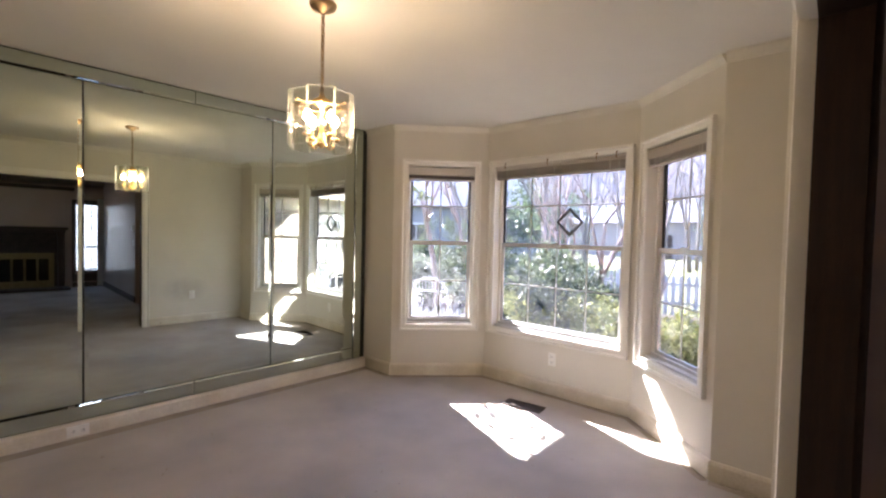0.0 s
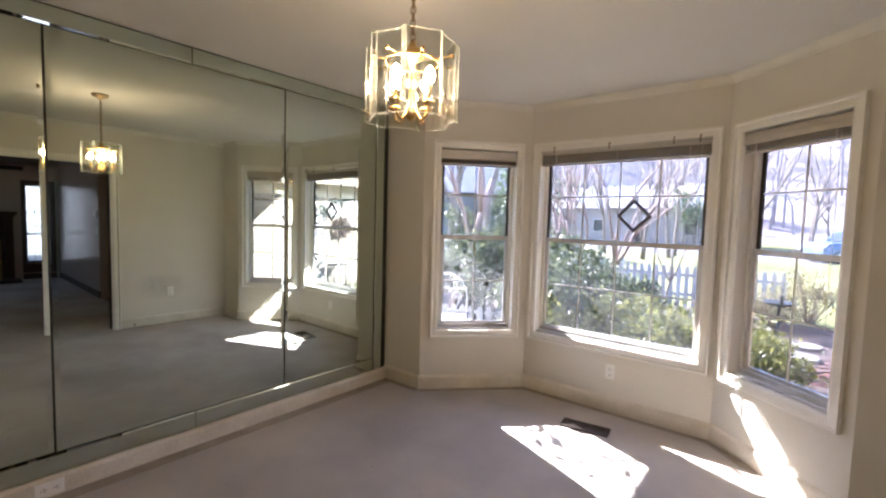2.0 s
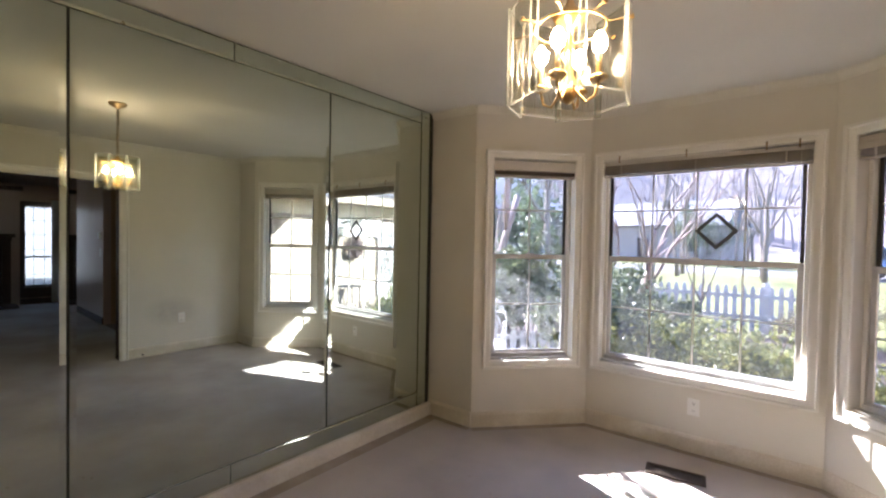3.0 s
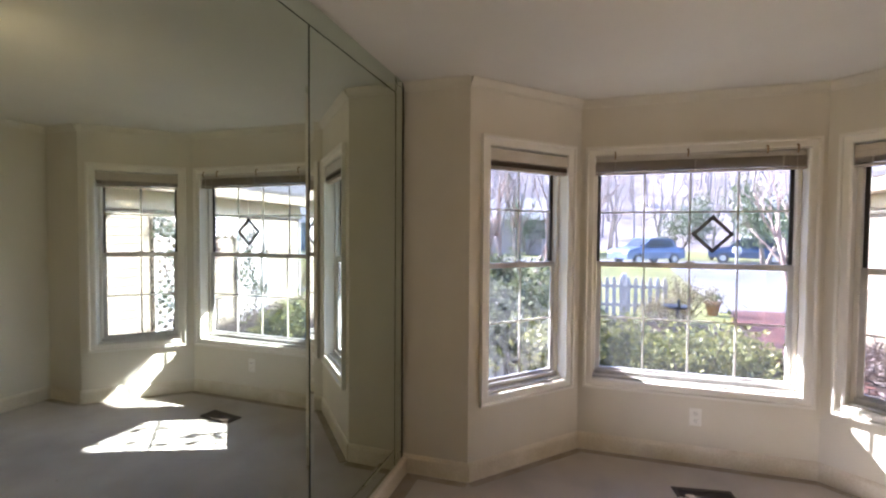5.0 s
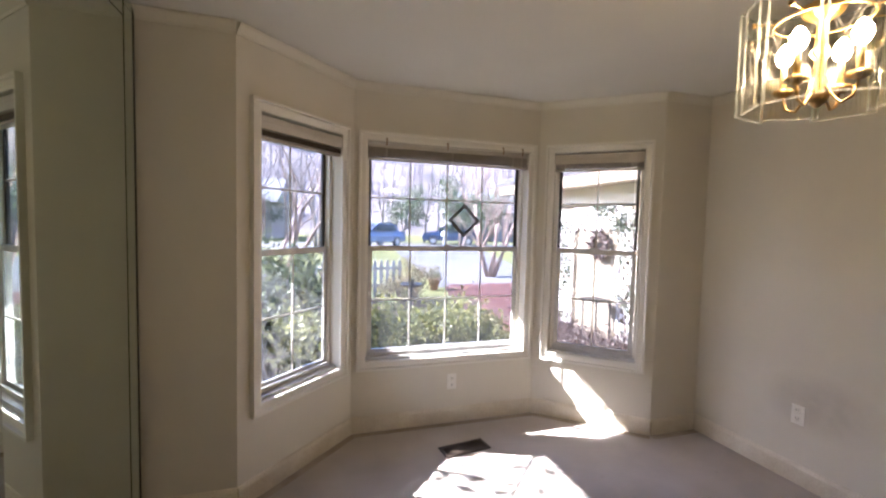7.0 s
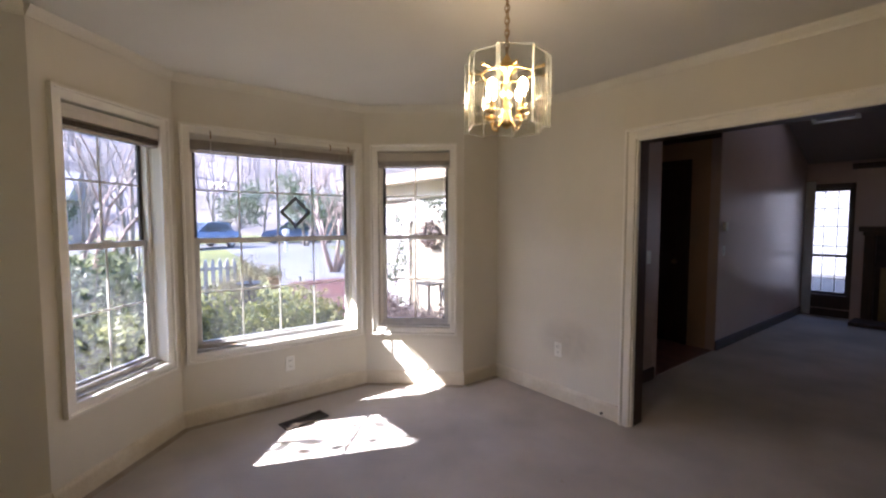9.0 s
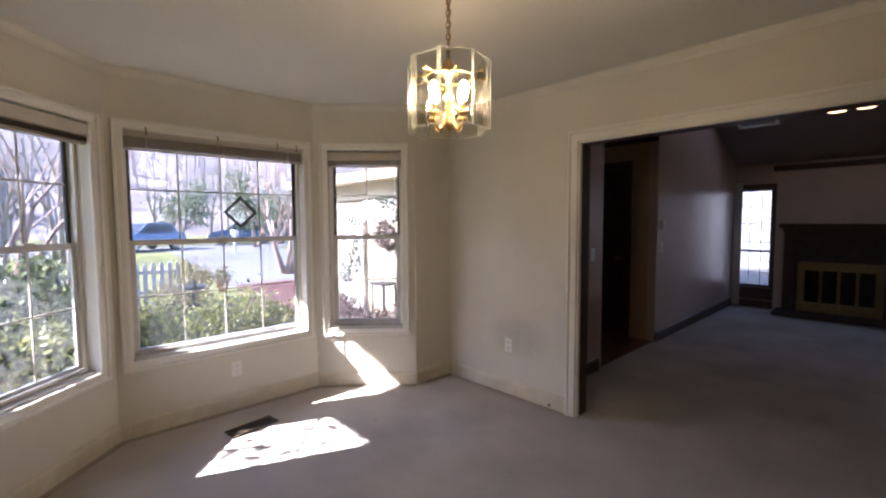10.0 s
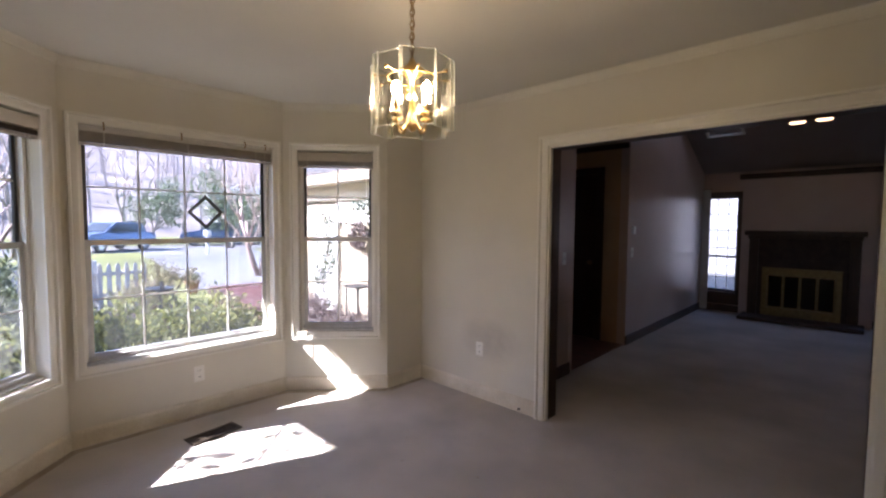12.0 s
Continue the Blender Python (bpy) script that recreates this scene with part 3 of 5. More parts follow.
for z0, z1 in ((0.2, 0.9), (1.05, 1.95)):
    for x0 in (0.08, 0.34):
        boxes("door_panel", M_DARKWOOD, leaf, [((d0 + x0, -0.018, z0), (d0 + x0 + 0.2, -0.0122, z1))], 0.003)
boxes("door_frame", M_DARKWOOD, fd, [((d0 - 0.08, -0.025, 0.007), (d0 - 0.001, -0.001, 2.16)), ((d0 + 0.621, -0.025, 0.007), (d0 + 0.70, -0.001, 2.16)), ((d0 - 0.001, -0.025, 2.081), (d0 + 0.621, -0.001, 2.16))], 0.003)
bm = bmesh.new()
lathe(bm, [(0.012, 0), (0.014, 0.03), (0.028, 0.045), (0.026, 0.065), (0.008, 0.072)], 14)
bmesh.ops.transform(bm, matrix=Matrix.Translation((d0 + 0.56, -0.012, 0.98)) @ Matrix.Rotation(math.pi / 2, 4, 'X'), verts=bm.verts)
part("door_knob", bm, M_OLDBRASS, leaf, "antique brass knob", smooth=True)

# ---- living room windows beside the chimney ----
def chimney_window(name, y0, y1, z0, z1):
    w = thing(name, mwb, "tall dark-framed living room window with grid bars", "window", kind="structure")
    u0, u1 = HY - y1, HY - y0
    boxes("casing", M_DARKWOOD, w, [((u0 - 0.07, -0.02, z0 - 0.20), (u0, -0.001, z1 + 0.07)), ((u1, -0.02, z0 - 0.20), (u1 + 0.07, -0.001, z1 + 0.07)), ((u0, -0.02, z1), (u1, -0.001, z1 + 0.07)), ((u0, -0.02, z0 - 0.20), (u1, -0.001, z0))], 0.003)
    mid = z0 + 0.60
    boxes("window_frame", M_BRONZE, w, [((u0, 0.05, z0), (u0 + 0.035, 0.1, z1)), ((u1 - 0.035, 0.05, z0), (u1, 0.1, z1)), ((u0 + 0.035, 0.05, z0), (u1 - 0.035, 0.1, z0 + 0.045)), ((u0 + 0.035, 0.05, z1 - 0.04), (u1 - 0.035, 0.1, z1)), ((u0 + 0.035, 0.05, mid - 0.02), (u1 - 0.035, 0.1, mid + 0.02))], 0.002)
    p = boxes("pane", M_PANE, w, [((u0 + 0.035, 0.072, z0 + 0.045), (u1 - 0.035, 0.076, z1 - 0.04))])
    p.visible_shadow = False
    for k in range(1, 3):
        x = u0 + (u1 - u0) * k / 3
        boxes("muntin", M_MUNTIN, w, [((x - 0.004, 0.066, z0 + 0.045), (x + 0.004, 0.0715, z1 - 0.04))])
    for k in (0.25, 0.75, 1.05, 1.32):
        boxes("muntin", M_MUNTIN, w, [((u0 + 0.035, 0.065, z0 + k - 0.004), (u1 - 0.035, 0.0712, z0 + k + 0.004))])


chimney_window("window_4", *W1)
chimney_window("window_5", *W2)
m_cur = surface("sheer_curtain", (0.55, 0.53, 0.50), 0.9, vary=0.05, scale=8, bump=0.1)
cur = thing("curtain", pose(BX - 0.06, 2.475, 0.02), "narrow pale curtain drawn to the window side", "curtain")
bm = bmesh.new()
for k in range(13):
    a = k / 12
    for z in (0.0, 2.05):
        bm.verts.new((0.02 * math.sin(k * 2.1) + 0.0, -0.10 + a * 0.12, z))
bm.verts.ensure_lookup_table()
for k in range(12):
    bm.faces.new([bm.verts[i] for i in (2 * k, 2 * k + 2, 2 * k + 3, 2 * k + 1)])
part("cloth", bm, m_cur, cur, smooth=True)
bm = bmesh.new()
tube(bm, [(0, -0.12, 2.05), (0, 0.03, 2.05)], 0.008, 8)
part("rod", bm, M_OLDBRASS, cur)

# ---- fireplace ----
CY0, CY1 = 0.35, 1.91
bm = bmesh.new()
box(bm, (BX - 0.12, CY0, 0.0), (BX - 0.001, CY1, 2.22))
structure(part("wall_chimney_breast", bm, M_LIVWALL), "shallow painted chimney breast", "wall")
bm = bmesh.new()
box(bm, (BX - 0.2, CY0 - 0.03, 2.20), (BX - 0.002, CY1 + 0.04, 2.28), None, 0.006)
structure(part("trim_chimney_beam", bm, M_DARKWOOD), "dark wooden beam across the chimney breast", "beam")
FX = BX - 0.12
fp = thing("fireplace", pose(FX, (CY0 + CY1) / 2, 0), "dark brick fireplace with wooden mantel and brass-framed glass doors", "fireplace")
m_fb = surface("dark_fire_brick", (0.05, 0.032, 0.026), 0.75, vary=0.3, scale=10, bump=0.4, grain=60, rand=0.3)
boxes("mantel_shelf", M_DARKWOOD, fp, [((-0.22, -0.70, 1.31), (-0.001, 0.70, 1.38)), ((-0.17, -0.66, 1.255), (-0.001, 0.66, 1.309))], 0.006, "dark wooden mantel shelf")
for s in (-1, 1):
    boxes("pilaster", M_DARKWOOD, fp, [((-0.10, min(s * 0.65, s * 0.53), 0.06), (-0.001, max(s * 0.65, s * 0.53), 1.254))], 0.006)
boxes("surround", m_fb, fp, [((-0.07, -0.529, 0.80), (-0.001, 0.529, 1.254)), ((-0.07, -0.529, 0.06), (-0.001, -0.45, 0.799)), ((-0.07, 0.45, 0.06), (-0.001, 0.529, 0.799))], 0.004)
boxes("hearth", m_fb, fp, [((-0.45, -0.72, 0.004), (-0.001, 0.72, 0.058))], 0.006, "low dark brick hearth")
boxes("firebox", M_SLOT, fp, [((-0.012, -0.449, 0.06), (-0.002, 0.449, 0.799))])
m_fb3 = surface("dull_brass", (0.22, 0.165, 0.085), 0.4, 0.9, vary=0.15, scale=20, bump=0.05)
scr = boxes("glass_door_frame", m_fb3, fp, [((-0.10, -0.47, 0.062), (-0.072, -0.40, 0.81)), ((-0.10, 0.40, 0.062), (-0.072, 0.47, 0.81)), ((-0.10, -0.40, 0.70), (-0.072, 0.40, 0.81)), ((-0.10, -0.40, 0.062), (-0.072, 0.40, 0.19))], 0.004, "dull brass fire screen frame")
m_dark = clear_glass("smoked_glass", (0.18, 0.17, 0.16), 0.8)
for k in range(4):
    y = -0.40 + 0.20 * k
    leaf = boxes("glass_door", m_fb3, fp, [((-0.092, y + 0.002, 0.192), (-0.08, y + 0.018, 0.698)), ((-0.092, y + 0.182, 0.192), (-0.08, y + 0.198, 0.698)), ((-0.092, y + 0.018, 0.682), (-0.08, y + 0.182, 0.698)), ((-0.092, y + 0.018, 0.192), (-0.08, y + 0.182, 0.21))], 0.001)
    boxes("pane", m_dark, leaf, [((-0.088, y + 0.018, 0.21), (-0.084, y + 0.182, 0.682))])

# ---- ceiling fan with lamps in the living room ----
fan = thing("ceiling_fan", pose(3.45, 0.92, zs(3.45)), "dark ceiling fan with glowing tulip lamp shades", "ceiling fan")
bm = bmesh.new()
tube(bm, [(0, 0, 0), (0, 0, -0.78)], 0.014, 10)
part("downrod", bm, M_OLDBRASS, fan)
bm = bmesh.new()
lathe(bm, [(0.03, -0.98), (0.09, -0.95), (0.11, -0.86), (0.09, -0.79), (0.03, -0.76)], 20)
part("motor", bm, M_OLDBRASS, fan, smooth=True)
for k in range(5):
    bm = bmesh.new()
    box(bm, (0.10, -0.065, -0.845), (0.64, 0.065, -0.837), Matrix.Rotation(k * 2 * math.pi / 5 + 0.3, 4, 'Z') @ Matrix.Rotation(0.18, 4, 'X') @ Matrix.Translation((0, 0, 0.02)), 0.003)
    part("blade", bm, M_DARKWOOD, fan)
m_shade = glow("lamp_shade_glow", (1.0, 0.58, 0.30), 0.3)
for k in range(4):
    a = k * math.pi / 2 + 0.75
    bm = bmesh.new()
    lathe(bm, [(0.02, 0.07), (0.035, 0.05), (0.055, 0.0), (0.07, -0.03), (0.066, -0.03), (0.03, 0.045)], 14, (0.15 * math.cos(a), 0.15 * math.sin(a), -1.03))
    part("lamp_shade", bm, m_shade, fan, "glowing frosted glass shade", smooth=True)
    bm = bmesh.new()
    tube(bm, [(0.04 * math.cos(a), 0.04 * math.sin(a), -0.98), (0.12 * math.cos(a), 0.12 * math.sin(a), -0.97), (0.15 * math.cos(a), 0.15 * math.sin(a), -0.96)], 0.008, 6)
    part("lamp_arm", bm, M_OLDBRASS, fan)

# ---- chandelier ----
CHX, CHY = -1.197, 1.683
ch = thing("chandelier", pose(CHX, CHY, CEIL), "brass candle chandelier in overlapping etched glass panels, lit", "chandelier")
bm = bmesh.new()
lathe(bm, [(0.012, -0.045), (0.02, -0.036), (0.055, -0.022), (0.062, -0.008), (0.062, -0.001)], 28)
part("canopy", bm, M_OLDBRASS, ch, smooth=True)
n = 17
for k in range(n):
    bm = bmesh.new()
    z = -0.045 - (k + 0.5) * 0.36 / n
    q = Matrix.Translation((0, 0, z)) @ Matrix.Rotation(math.pi / 2 * (k % 2) + 0.4, 4, 'Z')
    pts = [q @ Vector((0.0085 * math.cos(t), 0, 0.0155 * math.sin(t))) for t in [2 * math.pi * i / 10 for i in range(11)]]
    tube(bm, pts, 0.0024, 5, caps=False)
    part("chain_link", bm, M_OLDBRASS, ch, smooth=True)
bm = bmesh.new()
tube(bm, [(0.004, 0, -0.04), (-0.004, 0.003, -0.16), (0.004, -0.003, -0.28), (0, 0, -0.41)], 0.0022, 5)
part("wire", bm, M_OLDBRASS, ch)
bm = bmesh.new()
lathe(bm, [(0.004, -0.665), (0.016, -0.655), (0.022, -0.64), (0.012, -0.62), (0.010, -0.56), (0.02, -0.545), (0.012, -0.53), (0.010, -0.48), (0.036, -0.462), (0.044, -0.445), (0.03, -0.44), (0.016, -0.425), (0.006, -0.405)], 20)
part("column", bm, M_BRASS, ch, smooth=True)
RG = 0.139
for z in (-0.475,):
    bm = bmesh.new()
    pts = [(0.088 * math.cos(t), 0.088 * math.sin(t), z) for t in [2 * math.pi * i / 32 for i in range(33)]]
    tube(bm, pts, 0.0035, 6, caps=False)
    part("ring", bm, M_BRASS, ch, smooth=True)
for k in range(8):
    a = 2 * math.pi * k / 8 + 0.2
    r = RG if k % 2 == 0 else RG - 0.012
    bm = bmesh.new()
    w, h0, h1 = 0.061, -0.668 + (0.006 if k % 2 else 0), -0.425 + (0.01 if k % 2 else 0)
    box(bm, (-w, -0.0018, h0), (w, 0.0018, h1), Matrix.Rotation(a, 4, 'Z') @ Matrix.Translation((0, r, 0)), 0.0012)
    pn = part("glass_panel", bm, M_SHADEGLASS, ch)
    bm = bmesh.new()
    q = Matrix.Rotation(a, 4, 'Z') @ Matrix.Translation((0, r, 0))
    for x in (-w, w):
        box(bm, (x - 0.002, -0.0022, h0), (x + 0.002, 0.0022, h1), q)
    for z in (h0, h1):
        box(bm, (-w, -0.0022, z - 0.0012), (w, 0.0022, z + 0.0012), q)
    part("polished_edge", bm, clear_glass("glass_edge", (0.86, 0.89, 0.84), 2.5, frost=0.10) if k == 0 else bpy.data.materials["glass_edge"], pn)
    bm = bmesh.new()
    rs = random.Random(50 + k)
    for i in range(13):
        x0 = -0.05 + 0.008 * i + rs.uniform(-0.004, 0.004)
        sl, top_z = rs.choice((-1, 1)) * rs.uniform(0.015, 0.07), rs.uniform(-0.47, -0.56)
        pts = [q @ Vector((max(-0.056, min(0.056, x0 + sl * f * f)), 0.0024, -0.655 + (top_z + 0.655) * f)) for f in (0, 0.2, 0.4, 0.6, 0.8, 1.0)]
        tube(bm, pts, [0.0003, 0.0006, 0.0008, 0.0008, 0.0006, 0.0002], 4)
    tagged(part("etching", bm, M_ETCH, pn, "fine etched reed strokes"), kind="stuff")
    bm = bmesh.new()
    tube(bm, [q @ Vector((0, -r + 0.088, -0.475)), q @ Vector((0, 0.006, -0.475))], 0.0017, 6)
    part("bracket", bm, M_BRASS, ch)
    bm = bmesh.new()
    lathe(bm, [(0.001, -0.004), (0.006, -0.003), (0.006, 0.003), (0.001, 0.004)], 8)
    bmesh.ops.transform(bm, matrix=q @ Matrix.Translation((0, 0.006, -0.475)) @ Matrix.Rotation(math.pi / 2, 4, 'X'), verts=bm.verts)
    part("stud", bm, M_BRASS, ch)
for k in range(4):
    a = math.pi / 2 * k + 0.03
    c, s = math.cos(a), math.sin(a)
    bm = bmesh.new()
    pts = [(c * r, s * r, z) for r, z in ((0.012, -0.60), (0.025, -0.64), (0.045, -0.665), (0.066, -0.655), (0.075, -0.62))]
    tube(bm, pts, 0.0034, 8)
    part("arm", bm, M_BRASS, ch, smooth=True)
    bm = bmesh.new()
    lathe(bm, [(0.006, -0.625), (0.024, -0.615), (0.02, -0.608), (0.012, -0.606)], 14, (c * 0.075, s * 0.075, 0))
    part("drip_cup", bm, M_BRASS, ch, smooth=True)
    bm = bmesh.new()
    lathe(bm, [(0.0065, -0.606), (0.0065, -0.555), (0.005, -0.553)], 12, (c * 0.075, s * 0.075, 0))
    part("candle_sleeve", bm, M_CANDLE, ch, "cream candle sleeve", smooth=True)
    bm = bmesh.new()
    lathe(bm, [(0.006, -0.552), (0.013, -0.546), (0.0172, -0.533), (0.016, -0.52), (0.009, -0.507), (0.001, -0.50)], 12, (c * 0.075, s * 0.075, 0))
    part("bulb", bm, M_BULB, ch, "glowing flame-shaped bulb", smooth=True)


# ---- outlets, switch, vents ----
def plate(name, m, label, cat, switch=False):
    """Wall plate; x along the wall, -y into the room."""
    t = thing(name, m, label, cat)
    boxes("cover", M_PLATE, t, [((-0.036, -0.006, -0.058), (0.036, -0.0005, 0.058))], 0.002)
    if switch:
        for x in (-0.012, 0.012):
            boxes("toggle", M_PLATE, t, [((x - 0.005, -0.016, -0.008), (x + 0.005, -0.0062, 0.010))], 0.001)
        return t
    for z in (-0.024, 0.024):
        s = boxes("socket", M_PLATE, t, [((-0.016, -0.009, z - 0.014), (0.016, -0.0062, z + 0.014))], 0.004)
        boxes("slot", M_SLOT, s, [((-0.008, -0.0098, z - 0.002), (-0.005, -0.0092, z + 0.008)), ((0.005, -0.0098, z - 0.002), (0.008, -0.0092, z + 0.008)), ((-0.002, -0.0098, z - 0.010), (0.002, -0.0092, z - 0.006))])
    return t


plate("outlet", win["wall_bay_middle"] @ Matrix.Translation((-1.215 - B0[0], 0, 0.315)), "ivory double outlet below the bay window", "outlet")
plate("outlet", m_e @ Matrix.Translation((YA - 2.741, 0, 0.414)), "ivory double outlet low on the wall", "outlet")
plate("outlet", along(*runs["wall_west"])[0] @ Matrix.Translation((1.85, -0.0502, 0.052)) @ Matrix.Rotation(math.pi / 2, 4, 'Y'), "ivory outlet set sideways in the ledge", "outlet")
plate("light_switch", pose(1.46, HY, 1.13), "ivory double light switch", "light switch", True)
plate("light_switch", pose(3.14, HY, 1.12), "ivory light switch beside the foyer opening", "light switch", True)
boxes("thermostat", M_PLATE, None, [((3.10, HY - 0.03, 1.34), (3.18, HY - 0.001, 1.44))], 0.005)
tagged(bpy.data.objects["thermostat"], "small ivory thermostat on the wall", "thermostat")
fv = thing("floor_vent", pose(-1.25, 3.63, 0.0, 0, 0, 8), "brown metal floor register in the carpet", "floor vent")
boxes("frame", M_VENT, fv, [((-0.165, -0.07, 0.001), (0.165, -0.05, 0.009)), ((-0.165, 0.05, 0.001), (0.165, 0.07, 0.009)), ((-0.165, -0.05, 0.001), (-0.14, 0.05, 0.009)), ((0.14, -0.05, 0.001), (0.165, 0.05, 0.009))], 0.002)
boxes("damper", M_SLOT, fv, [((-0.14, -0.05, 0.0005), (0.14, 0.05, 0.002))])
for k in range(22):
    x = -0.134 + k * 0.0127
    boxes("slat", M_VENT, fv, [((x - 0.0025, -0.05, 0.003), (x + 0.0025, 0.05, 0.008))])
gr = thing("wall_grille", pose(1.40, HY, 0.42), "tall pale return air grille low on the wall", "air vent")
boxes("frame", M_LIVWALL, gr, [((-0.19, -0.012, -0.30), (-0.16, -0.001, 0.30)), ((0.16, -0.012, -0.30), (0.19, -0.001, 0.30)), ((-0.16, -0.012, 0.27), (0.16, -0.001, 0.30)), ((-0.16, -0.012, -0.30), (0.16, -0.001, -0.27))], 0.002)
for k in range(26):
    z = -0.262 + k * 0.021
    boxes("slat", M_LIVWALL, gr, [((-0.16, -0.009, z - 0.006), (0.16, -0.002, z + 0.006))])

stop = thing("cable_stub", pose(0.5055, 2.33, 0.035), "small dark cable stub at the baseboard", "cable stub")
bm = bmesh.new()
lathe(bm, [(0.004, 0.0), (0.009, 0.004), (0.009, 0.014), (0.006, 0.022), (0.002, 0.024)], 12)
bmesh.ops.transform(bm, matrix=Matrix.Rotation(-math.pi / 2, 4, 'Y'), verts=bm.verts)
part("plug", bm, M_SLOT, stop, smooth=True)
# crumbs of lint on the carpet
rnd = random.Random(21)
bm = bmesh.new()
for k in range(46):
    x, y, a, w = rnd.uniform(-2.7, 0.4), rnd.uniform(0.9, 3.2), rnd.uniform(0, 6.3), rnd.uniform(0.004, 0.011)
    tube(bm, [(x, y, 0.002), (x + w * math.cos(a), y + w * math.sin(a), 0.006), (x + 1.7 * w * math.cos(a + 0.6), y + 1.7 * w * math.sin(a + 0.6), 0.002)], [0.0015, 0.0035, 0.001], 5)
tagged(part("carpet_lint", bm, M_SOIL), "scattered small lint crumbs on the carpet", "lint", kind="stuff")

# ---- outside: ground, paths ----
GZ = -0.2
m_grass = surface("lawn_grass", (0.15, 0.155, 0.035), 0.9, vary=0.3, scale=0.8, bump=0.6, grain=40)
m_mulch = surface("leaf_mulch", (0.075, 0.05, 0.038), 0.9, vary=0.45, scale=14, bump=0.9, grain=60)
m_conc = surface("pale_concrete", (0.15, 0.147, 0.145), 0.85, vary=0.15, scale=1.2, bump=0.3, grain=80)
m_brick = surface("path_brick", (0.105, 0.038, 0.027), 0.8, vary=0.2, scale=9, bump=0.4, grain=70, rand=0.25)
m_bark = surface("grey_bark", (0.22, 0.18, 0.15), 0.9, vary=0.3, scale=8, bump=0.7, grain=50, stretch=(3, 3, 0.6))
m_pink = surface("smooth_pinkish_bark", (0.34, 0.25, 0.205), 0.65, vary=0.2, scale=6, bump=0.2, grain=40, stretch=(2, 2, 0.5))
m_fence = surface("white_fence_paint", (0.52, 0.515, 0.50), 0.6, vary=0.06, scale=9, bump=0.15, grain=60, rand=0.05)
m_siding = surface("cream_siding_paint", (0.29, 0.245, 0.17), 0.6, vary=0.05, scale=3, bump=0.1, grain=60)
# Cream painted brighter to stand in for light bounced up under the eave.
m_cream_bounce = surface("bounce_lit_cream_paint", (0.80, 0.73, 0.55), 0.6, vary=0.05, scale=3, bump=0.1, grain=60)
m_lattice = surface("white_lattice", (0.74, 0.73, 0.70), 0.6, vary=0.08, scale=9, bump=0.1)
m_iron = surface("white_iron_paint", (0.78, 0.78, 0.76), 0.45, vary=0.06, scale=20, bump=0.1)
m_darkiron = surface("dark_iron", (0.04, 0.04, 0.042), 0.5, 0.5, vary=0.2, scale=20, bump=0.15)
m_terra = surface("terracotta", (0.42, 0.22, 0.13), 0.8, vary=0.15, scale=12, bump=0.2)
m_roof = surface("dark_roof_shingle", (0.09, 0.085, 0.085), 0.9, vary=0.25, scale=6, bump=0.5, grain=30)
F_HOLLY = foliage("holly_leaf", (0.04, 0.06, 0.03), (0.19, 0.22, 0.10))
F_AZALEA = foliage("azalea_leaf", (0.055, 0.08, 0.025), (0.42, 0.42, 0.13))
F_IVY = foliage("ivy_leaf", (0.06, 0.08, 0.05), (0.16, 0.19, 0.12))
F_TREE = foliage("evergreen_leaf", (0.07, 0.10, 0.05), (0.15, 0.19, 0.09))
F_DRY = foliage("dry_leaf", (0.07, 0.052, 0.045), (0.22, 0.165, 0.14))

bm = bmesh.new()
box(bm, (-1500, -1500, GZ - 0.3), (1500, 1500, GZ))
structure(part("ground", bm, m_grass), "green spring lawn around the house", "ground")


def slab(name, pts, z0, z1, mat, label, cat):
    bm = bmesh.new()
    a, b = [bm.verts.new((*p, z0)) for p in pts], [bm.verts.new((*p, z1)) for p in pts]
    bm.faces.new(a), bm.faces.new(b)
    for i in range(len(pts)):
        j = (i + 1) % len(pts)
        bm.faces.new((a[i], a[j], b[j], b[i]))
    return structure(part(name, bm, mat), label, cat)


slab("ground_bed", [(-6.5, 4.2), (0.8, 4.2), (2.2, 5.0), (2.2, 9.4), (1.0, 9.8), (0.6, 10.2), (-0.9, 10.6), (-7, 10.8)], GZ - 0.02, GZ + 0.012, m_mulch, "brown leaf mulch garden bed", "ground")
slab("road", [(1.2, 12.0), (4.6, 12.0), (9.5, 29.0), (40, 29.0), (40, 36.0), (-60, 36.0), (-60, 29.0), (3.4, 29.0)], GZ - 0.02, GZ + 0.016, m_conc, "pale concrete driveway and street", "road")
path = slab("pavement", [(-0.05, 6.6), (1.2, 6.6), (4.0, 12.4), (1.5, 12.4)], GZ - 0.02, GZ + 0.006, surface("path_mortar", (0.10, 0.065, 0.052), 0.9, vary=0.2, scale=10), "red brick garden path", "path")


# ---- plants ----
def leaves(bm, centres, size, rnd, flat=0.0):
    """Small folded leaves at the given places."""
    for c in centres:
        s = size * rnd.uniform(0.6, 1.3)
        d = Vector((rnd.gauss(0, 1), rnd.gauss(0, 1), rnd.gauss(0, 1) * (1 - flat) + 0.3)).normalized()
        a = d.orthogonal().normalized()
        a = Matrix.Rotation(rnd.uniform(0, 6.3), 3, d) @ a
        b = d.cross(a)
        v = [bm.verts.new(c + q) for q in (-a * s, b * s * 0.45 + d * s * 0.12, a * s, -b * s * 0.45 + d * s * 0.12)]
        bm.faces.new((v[0], v[1], v[2])), bm.faces.new((v[0], v[2], v[3]))


